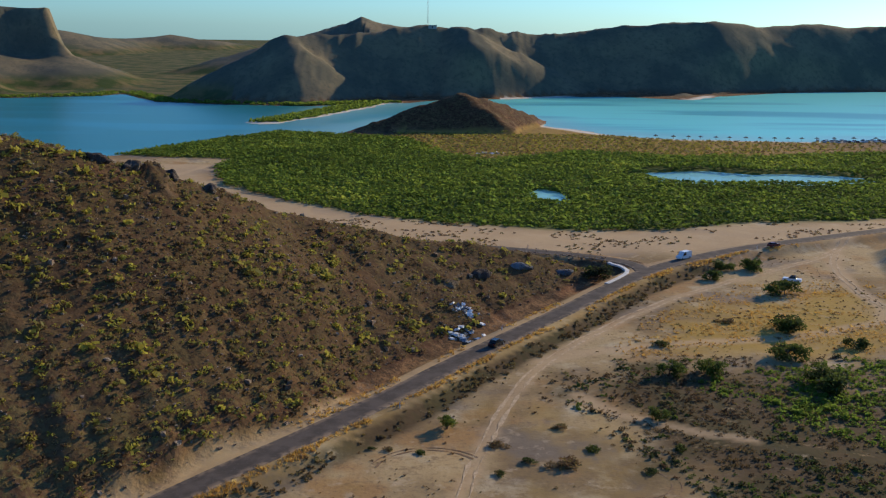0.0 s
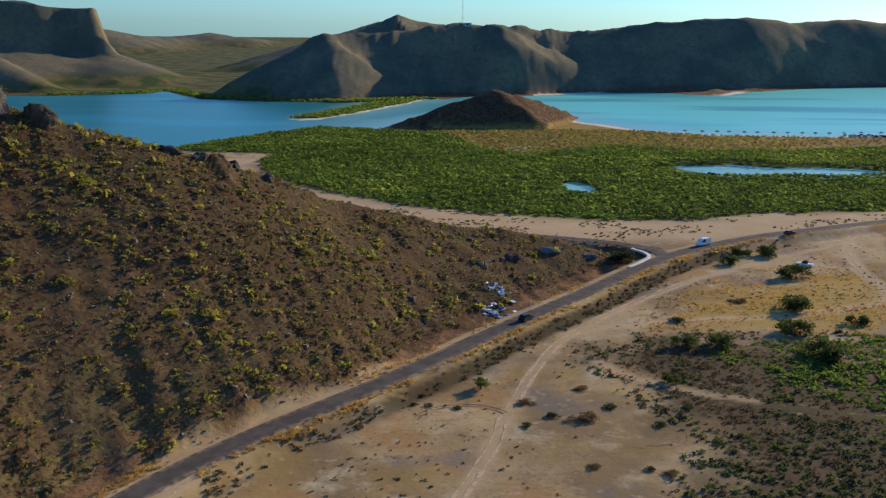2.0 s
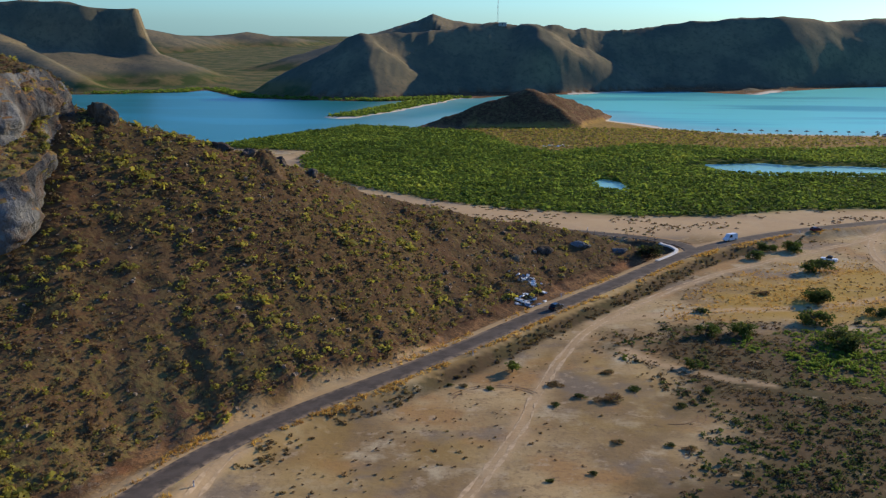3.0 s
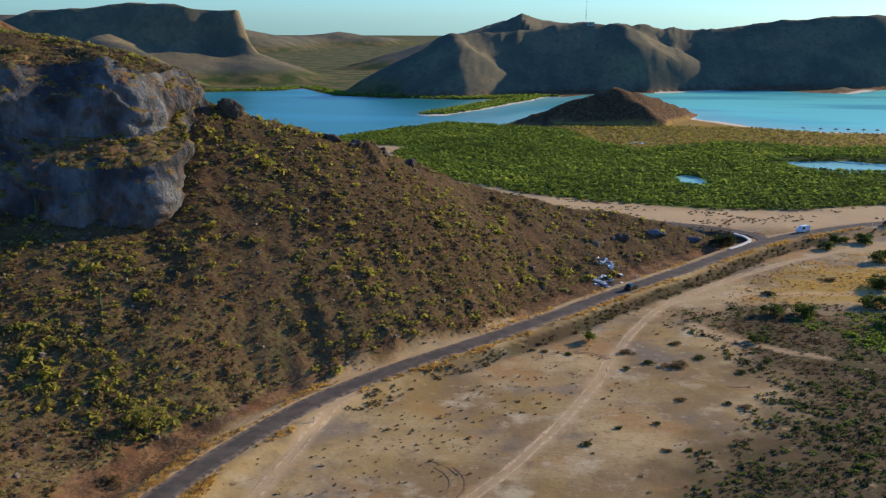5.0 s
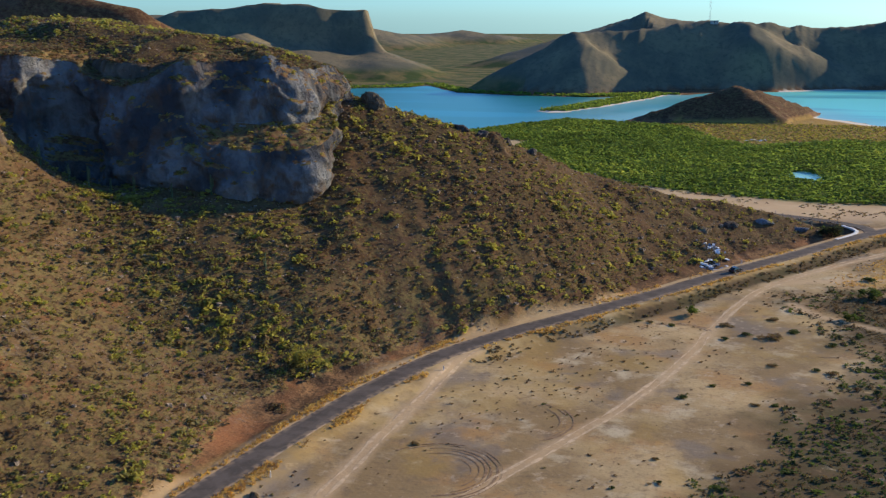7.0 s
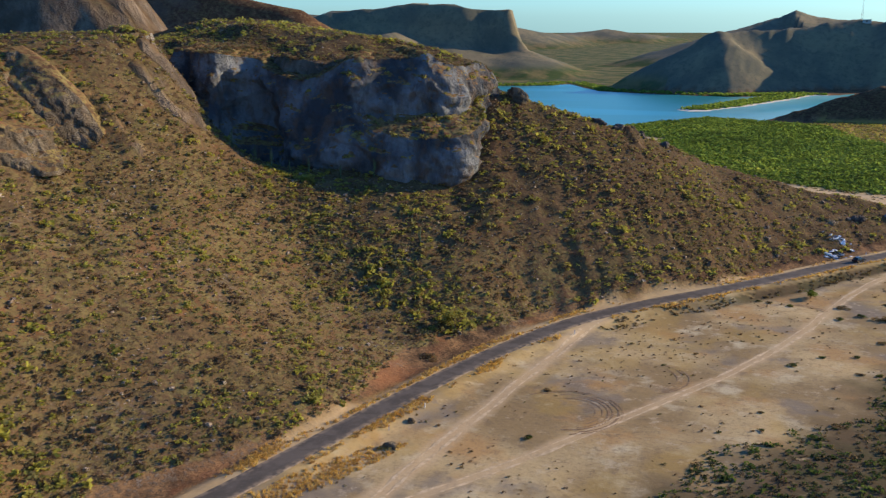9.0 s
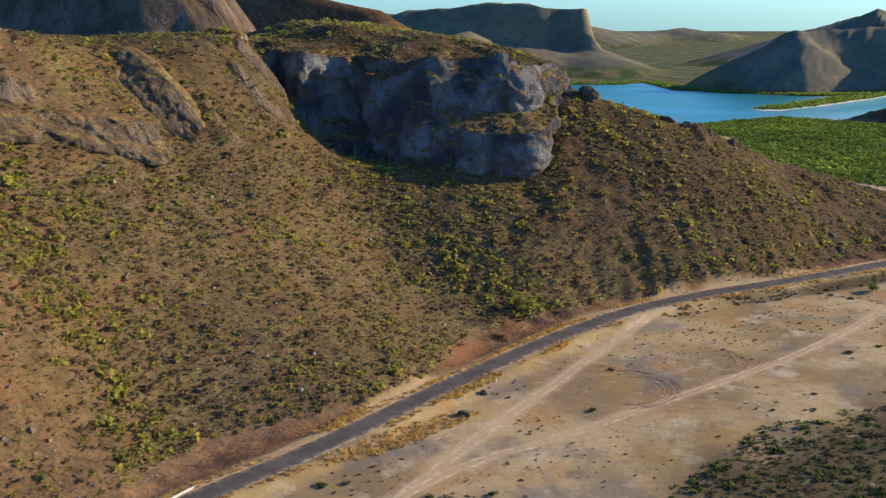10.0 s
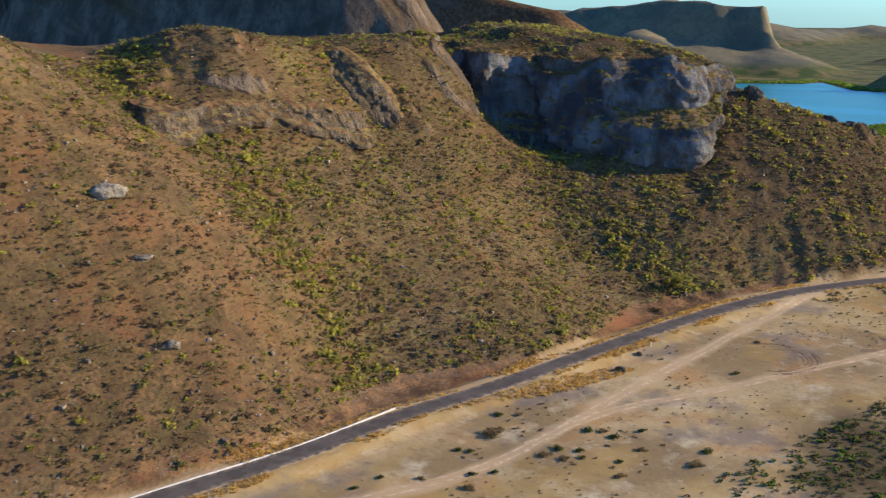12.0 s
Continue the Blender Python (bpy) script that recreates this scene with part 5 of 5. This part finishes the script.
def palapa():
    ob = tagged(new("beach_umbrella"), "round thatched palm umbrella on the sand", "umbrella", "thatched umbrellas along the beach")
    part("pole", tube(bmesh.new(), (0, 0, 0), (0, 0, 2.5), 0.08, 0.07, 8), POLE_WOOD, ob)
    bm = bmesh.new()
    bmesh.ops.create_cone(bm, cap_ends=True, segments=14, radius1=1.7, radius2=0.12, depth=0.9, matrix=Matrix.Translation((0, 0, 2.45)))
    for v in bm.verts:
        v.co.z += 0.10 * math.sin(7 * math.atan2(v.co.y, v.co.x)) if v.co.xy.length > 1 else 0
    part("canopy", bm, THATCH, ob, "ragged dry palm thatch")
    return ob


first = stand(palapa(), 144, 653.5)
for k, x in enumerate([155, 165, 173, 183, 192, 203, 212, 222, 231, 240, 250, 262, 275, 290]):
    copy_thing(first, pose(x, 649.2 + 0.02 * (x - 200) ** 2 / 50 + (k % 3) * 0.5, float(terrain(x, 649.5)), 0, 0, 37 * k))

# radio mast on the far ridge
STEEL = plain("galvanised_steel", (0.42, 0.43, 0.44), 0.5, 0.6)
PLASTER = plain("grey_plaster", (0.38, 0.37, 0.35), 0.9)
mast = tagged(new("radio_mast"), "tall slender lattice radio mast on the ridge", "mast")
for a in range(3):
    x, y = 1.0 * math.cos(a * 2.094), 1.0 * math.sin(a * 2.094)
    part("leg", tube(bmesh.new(), (x, y, -2), (0.45 * x, 0.45 * y, 34), 0.09, 0.08, 6), STEEL, mast)
for k in range(11):
    z0, z1 = k * 3.05, (k + 1) * 3.05
    s0, s1 = 1 - 0.55 * z0 / 34, 1 - 0.55 * z1 / 34
    bm = bmesh.new()
    for a in range(3):
        p0, p1 = a * 2.094, (a + 1) * 2.094
        tube(bm, (s0 * math.cos(p0), s0 * math.sin(p0), z0), (s1 * math.cos(p1), s1 * math.sin(p1), z1), 0.035, 0.035, 5)
        tube(bm, (s1 * math.cos(p0), s1 * math.sin(p0), z1), (s1 * math.cos(p1), s1 * math.sin(p1), z1), 0.035, 0.035, 5)
    part("brace", bm, STEEL, mast)
part("antenna", tube(bmesh.new(), (0, 0, 33.5), (0, 0, 37), 0.3, 0.3, 8), STEEL, mast)
MAST_AT = (-16.5, 1098)
stand(mast, *MAST_AT)
hut = tagged(new("equipment_hut"), "low grey equipment hut below the mast", "hut")
part("wall", box(bmesh.new(), -4.5, 4.5, -2.5, 2.5, -1.5, 2.6, 0.05), PLASTER, hut)
part("roof", box(bmesh.new(), -4.9, 4.9, -2.9, 2.9, 2.6, 2.95, 0.05), PLASTER, hut)
part("door", box(bmesh.new(), -0.5, 0.5, -2.56, -2.48, 0.0, 2.05, 0.01), DARK_PAINT, hut)
stand(hut, MAST_AT[0] + 5.5, MAST_AT[1] - 1.5)

# painted concrete kerbs
CONCRETE = plain("white_kerb_concrete", (0.70, 0.68, 0.63), 0.9, grime=0.25, size=1.2)


def kerb(name, line, width, height, label):
    pts = np.array(line, float)
    for _ in range(2):
        cut = [pts[0]]
        for a, b in zip(pts[:-1], pts[1:]):
            cut += [0.75 * a + 0.25 * b, 0.25 * a + 0.75 * b]
        pts = np.array(cut + [pts[-1]])
    way = np.gradient(pts, axis=0)
    way /= np.linalg.norm(way, axis=1)[:, None]
    side = np.stack([-way[:, 1], way[:, 0]], 1)
    z = terrain(pts[:, 0], pts[:, 1])
    co = []
    for k in range(len(pts)):
        for a, h in ((-1, -0.2), (-1, height - 0.03), (-0.85, height), (0.85, height), (1, height - 0.03), (1, -0.2)):
            q = pts[k] + side[k] * a * width / 2
            co.append((*q, z[k] + h))
    faces = [(k * 6 + j, k * 6 + j + 1, (k + 1) * 6 + j + 1, (k + 1) * 6 + j) for k in range(len(pts) - 1) for j in range(5)]
    faces += [(0, 5, 4, 1), (1, 4, 3, 2)]
    mesh = bpy.data.meshes.new(name)
    mesh.from_pydata(co, [], faces)
    mesh.materials.append(CONCRETE)
    return tagged(new(name, mesh), label, "kerb", kind="structure")


kerb("kerb_bend", [(47.5, 254.6), (51.2, 259.8), (54.6, 265.5), (56.0, 270), (55.2, 275), (52, 279.5)], 1.2, 0.3, "pale concrete kerb round the junction bend")
kerb("kerb_road", [(-95.5, -99), (-90.3, -72), (-86.2, -56), (-83.8, -44), (-82.4, -30), (-81.6, -21)], 0.34, 0.24, "white concrete kerb along the asphalt edge")

# dumped rubbish by the road
SHEETING = plain("white_plastic_sheet", (0.72, 0.73, 0.74), 0.5, grime=0.3, size=0.6)
BLUE_SHEET = plain("blue_plastic_sheet", (0.15, 0.20, 0.26), 0.5, grime=0.3, size=0.6)
RUBBLE = plain("rubble", (0.42, 0.36, 0.30), 0.95, grime=0.5, size=0.5)


def rubbish(x, y, spread, seed, label):
    ob = tagged(new("rubbish_heap"), label, "rubbish")
    g = np.random.default_rng(seed)
    z0 = float(terrain(x, y))
    for name, material, count, low, high in (("plastic_sheet", SHEETING, 16, 0.6, 1.6), ("tarpaulin", BLUE_SHEET, 7, 0.6, 1.3), ("rubble", RUBBLE, 22, 0.25, 0.7)):
        for _ in range(count):
            dx, dy = g.normal(0, spread, 2) * (1.0, 0.6)
            s = g.uniform(low, high)
            bm = bmesh.new()
            bmesh.ops.create_cube(bm, size=1.0)
            bmesh.ops.subdivide_edges(bm, edges=bm.edges[:], cuts=1, use_grid_fill=True)
            flat = 0.28 if name != "rubble" else 0.7
            for v in bm.verts:
                v.co = Vector((v.co.x * s * g.uniform(0.7, 1.2), v.co.y * s * g.uniform(0.6, 1.0), v.co.z * s * flat * g.uniform(0.5, 1.4)))
            bm.transform(pose(dx, dy, float(terrain(x + dx, y + dy)) - z0 + 0.2 * s, g.uniform(-25, 25), g.uniform(-25, 25), g.uniform(0, 360)))
            part(name, bm, material, ob)
    stand(ob, x, y)
    return ob


rubbish(8.5, 220, 2.0, 3, "heap of dumped white plastic and rubble on the slope")
rubbish(8, 210.5, 2.6, 4, "spread of dumped blue and white rubbish beside the road")
rubbish(29, 561, 4.5, 6, "pale scattered debris at the edge of the mangroves")


# single bushes and trees
def bush(r, tall, tint, seed, material, label, group, stems=4, cards=720):
    g = np.random.default_rng(seed)
    ob = tagged(new("bush"), label, "bush", group)
    bm = bmesh.new()
    for k in range(stems):
        a = g.uniform(0, 6.28)
        tube(bm, (0, 0, -0.15), (0.5 * r * math.cos(a), 0.5 * r * math.sin(a), tall * 0.55), 0.05 * r + 0.02, 0.02, 5)
    part("stems", bm, BARK, ob)
    lumps = 6
    c = np.stack([g.normal(0, 0.38 * r, lumps), g.normal(0, 0.38 * r, lumps), np.abs(g.normal(0.22, 0.15, lumps)) * tall], 1)
    part_mesh("foliage", leaf_cloud("foliage", c, np.full(lumps, 0.62 * r) * g.uniform(0.7, 1.15, lumps), np.clip(g.normal(tint, 0.08, lumps), 0, 1), cards // lumps, 0.14, material, g, 0.62 * tall / r), ob)
    return ob


def small_tree(r, tall, tint, seed, label, leaves=GREEN_LEAF):
    g = np.random.default_rng(seed)
    ob = tagged(new("tree"), label, "tree")
    bm = bmesh.new()
    tube(bm, (0, 0, -0.3), (0.1, 0.05, tall * 0.35), 0.16, 0.11, 8)
    part("trunk", bm, BARK, ob)
    tips = []
    for k in range(7):
        a, e = g.uniform(0, 6.28), g.uniform(0.35, 0.95)
        tip = (r * 0.65 * math.cos(a), r * 0.65 * math.sin(a), tall * (0.45 + 0.4 * e))
        tips.append(tip)
        part("limb", tube(bmesh.new(), (0.1, 0.05, tall * 0.33), tip, 0.08, 0.025, 6), BARK, ob)
    c = np.array(tips * 3, float) + g.normal(0, 0.20 * r, (21, 3))
    c[:, 2] = tall * (g.uniform(0.08, 0.62, 21) if tall < 5 else g.uniform(0.3, 0.8, 21))
    part_mesh("crown", leaf_cloud("crown", c, g.uniform(0.36, 0.58, 21) * r, np.clip(g.normal(tint, 0.1, 21), 0, 1), 100, 0.15, leaves, g, 0.8), ob)
    return ob


moulds = [bush(1.0, 0.8, 0.3, 40 + k, SHRUB if k % 2 else GREEN_LEAF, label, "low bushes on the flat") for k, label in enumerate(("low dark green bush on bare silt", "low olive-brown bush on bare silt", "low rounded green bush on bare silt", "low dry grey-brown bush on bare silt"))]
BUSHES = [(-8, 151, .9), (-5, 151, 1.0), (0, 150, 1.1), (13, 153, 1.6), (13, 142, 1.3), (18, 147, 1.5), (23.5, 145.5, 2.6), (29, 152, 1.5), (24, 161, 1.5), (37, 143, 1.5), (53, 208, 2.4), (72, 227, 2.1), (44, 153, 1.5), (35, 124, 1.3),
          (5, 101, 1.2), (18, 113, .9), (19, 101, .9), (23, 102, .9), (23, 126, 1.1), (32, 125, 1.0), (-35.5, 41.5, 1.1), (-40, 66, .9), (11, 110, .8), (2, 71, .6), (3, 62, .7), (-4, 58, .6)]
BUSHES_2 = [(-60, -18, 2.3), (-64, -10, 1.1), (-61, -7, .9), (-59, -27, 1.0), (-61, -28, .9), (-47, -20, 1.2), (-46, -16.5, 1.3), (-43, -19, 1.0), (-43, -14.5, 1.0), (-41, -17, .8), (-32, -19, 1.1), (-46, -6, 1.3), (-43.5, -4, 1.0), (-41, -5, 1.3), (-35, -14, .9),
            (-34, -7, 1.0), (-24, -1, 1.3), (-23, -7, 1.3), (-38, 1, 1.1), (-65, -45, .8), (-59, -41, .8), (-66, -51, .7), (-50, -39, 1.2), (-53, -34, 1.0), (-50.5, -31, .9), (-71, 74, 2.2)]
for k, (x, y, r) in enumerate(BUSHES + BUSHES_2):
    ob = moulds[k] if k < 4 else copy_thing(moulds[(k * 7 + k // 5) % 4], Matrix())
    stand(ob, x, y, 67 * k)
    ob.scale = (r, r * (0.8 + 0.1 * (k % 4)), 0.62 * r + 0.25)

TREES = [(4.5, 160, 1.6, 2.8, .75), (43, 166, 1.7, 2.6, .45), (50, 189, 2.7, 3.2, .45), (58.5, 190, 2.9, 3.4, .55), (95, 253, 4.0, 4.2, .35), (85.5, 221, 3.9, 4.2, .35), (78, 201, 3.6, 3.8, .4), (80, 183, 4.4, 3.8, .35),
         (86.5, 281, 3.0, 3.2, .35), (95, 280, 3.5, 3.8, .4), (79, 268, 2.4, 3.0, .4), (96, 209, 2.4, 2.8, .3), (46.5, 264, 3.4, 4.4, .05)]
for k, (x, y, r, tall, tint) in enumerate(TREES):
    stand(small_tree(r, tall, tint, 70 + k, "dense dark round tree above the road bend" if tint < 0.1 else "small bushy green tree on the dry flat" if k > 1 else "thin small green tree on the dry flat"), x, y, 50 * k)
roadside_tree = small_tree(2.5, 7.0, .8, 90, "slender yellow-green tree on the road verge", SHRUB)
stand(roadside_tree, -71, 89, 20)

# tall columnar cacti
CACTUS_SKIN = plain("cactus_skin", (0.075, 0.105, 0.045), 0.8, grime=0.4, size=0.5)


def cactus(tall, arms, seed):
    g = np.random.default_rng(seed)
    ob = tagged(new("cactus"), "tall green columnar cactus on the slope", "cactus", "columnar cacti on the hillside")
    part("stem", tube(bmesh.new(), (0, 0, -0.2), (0, 0, tall), 0.22, 0.15, 10), CACTUS_SKIN, ob)
    for k in range(arms):
        a, z0 = g.uniform(0, 6.28), tall * g.uniform(0.25, 0.5)
        x, y = 0.55 * math.cos(a), 0.55 * math.sin(a)
        bm = bmesh.new()
        tube(bm, (0, 0, z0), (x, y, z0 + 0.35), 0.15, 0.15, 8)
        tube(bm, (x, y, z0 + 0.25), (x, y, z0 + tall * g.uniform(0.3, 0.5)), 0.15, 0.11, 8)
        part("arm", bm, CACTUS_SKIN, ob)
    return ob


saguaros = [cactus(4.2, 3, 1), cactus(5.2, 2, 2), cactus(3.4, 1, 3)]
for k, (x, y) in enumerate([(-141, 110), (-137, 112), (-133, 115), (-128, 117), (-147, 108), (-120, 121), (-90, 110), (-112, 126), (-99, 150)]):
    ob = saguaros[k] if k < 3 else copy_thing(saguaros[k % 3], Matrix())
    stand(ob, x, y, 50 * k)

# marker posts beside the road
POST = plain("white_marker_post", (0.72, 0.70, 0.66), 0.8)


def marker():
    ob = tagged(new("marker_post"), "short white marker post at the road edge", "post", "marker posts along the road")
    part("post", box(bmesh.new(), -0.09, 0.09, -0.09, 0.09, -0.2, 1.1, 0.02), POST, ob)
    part("reflector", box(bmesh.new(), -0.06, 0.06, -0.105, -0.088, 0.8, 0.98, 0.005), TAIL_LENS, ob, "red reflector")
    return ob


first = stand(marker(), -58.7, 46)
for x, y in [(-60.4, 34), (-45, 102), (17, 212), (-2, 313.5), (30, 299), (102, 300), (-4, 165)]:
    copy_thing(first, pose(x, y, float(terrain(x, y)), 0, 0, 30))
pole = tagged(new("utility_pole"), "weathered wooden pole behind the spur", "pole")
part("post", tube(bmesh.new(), (0, 0, -0.5), (0, 0, 6.5), 0.16, 0.11, 8), POLE_WOOD, pole)
stand(pole, -25, 309)


# wheel ruts and turning marks pressed into the silt
DUST = Nodes("pale_dust", 0.95)
DUST_MATERIAL = DUST.done(DUST.mix(DUST.step(DUST.noise(1.3, 5, 0.65), 0.35, 0.65), (0.42, 0.305, 0.18), (0.60, 0.45, 0.285)))
CRUST = Nodes("broken_crust", 0.95)
CRUST_MATERIAL = CRUST.done(CRUST.mix(CRUST.step(CRUST.noise(0.8, 5, 0.65), 0.35, 0.65), (0.20, 0.125, 0.07), (0.30, 0.205, 0.125)))


def rut(lines, width, material, name, label, wander=0.35):
    """Thin ragged strips just above the ground, all of them one object."""
    co, faces = [], []
    for n_line, line in enumerate(lines):
        pts = np.array(line, float)
        for _ in range(3):
            cut = [pts[0]]
            for a, b in zip(pts[:-1], pts[1:]):
                cut += [0.75 * a + 0.25 * b, 0.25 * a + 0.75 * b]
            pts = np.array(cut + [pts[-1]])
        length = np.r_[0, np.cumsum(np.linalg.norm(np.diff(pts, axis=0), axis=1))]
        s = np.arange(0, length[-1], 0.8)
        pts = np.stack([np.interp(s, length, pts[:, 0]), np.interp(s, length, pts[:, 1])], 1)
        way = np.gradient(pts, axis=0)
        way /= np.linalg.norm(way, axis=1)[:, None]
        side = np.stack([-way[:, 1], way[:, 0]], 1)
        pts = pts + side * (wander * grain(pts[:, 0], pts[:, 1], 11, 300))[:, None]
        half = width / 2 * np.clip(0.75 + 0.9 * grain(pts[:, 0], pts[:, 1], 2.5, 310 + n_line), 0.05, 1.5)
        start = len(co)
        for sgn in (1, 0, -1):
            q = pts + side * half[:, None] * sgn
            z = terrain(q[:, 0], q[:, 1])
            q = np.column_stack([q, z + 0.06])
            co.extend(map(tuple, q))
        n = len(pts)
        for k in range(n - 1):
            for j in (0, 1):
                a = start + j * n + k
                faces.append((a, a + n, a + n + 1, a + 1))
    mesh = bpy.data.meshes.new(name)
    mesh.from_pydata(co, [], faces)
    mesh.materials.append(material)
    return tagged(new(name, mesh), label, "wheel ruts", kind="stuff")


def beside(line, off):
    p = np.array(line, float)
    way = np.gradient(p, axis=0)
    way /= np.linalg.norm(way, axis=1)[:, None]
    return p + off * np.stack([-way[:, 1], way[:, 0]], 1)


rut([beside(l, o) for l in (TRACK, TRACK_2, TRACK_3) for o in (-0.85, 0.85)], 0.62, DUST_MATERIAL, "wheel_ruts", "pale twin wheel ruts along the dirt tracks")


def arc(cx, cy, r, a0, a1):
    return [(cx + r * math.cos(radians(a)), cy + r * math.sin(radians(a))) for a in np.linspace(a0, a1, 14)]


rings = [arc(-33, 57, r, a0, a1) for r, a0, a1 in ((11, -70, 150), (10.2, -60, 140), (9, -80, 120), (8.2, -60, 130), (7, -40, 150), (5.6, -60, 100))]
rings += [arc(-24, 82, r, a0, a1) for r, a0, a1 in ((10, -60, 60), (9.2, -50, 70), (7.5, -40, 60))] + [arc(34, 140, r, a0, a1) for r, a0, a1 in ((7, -120, 20), (5.5, -100, 60))] + [arc(2, 142, 9, 40, 170), arc(2, 142, 10, 40, 160)]
rut(rings, 0.34, CRUST_MATERIAL, "turning_marks", "curved tyre marks scored in the dry silt", 0.2)
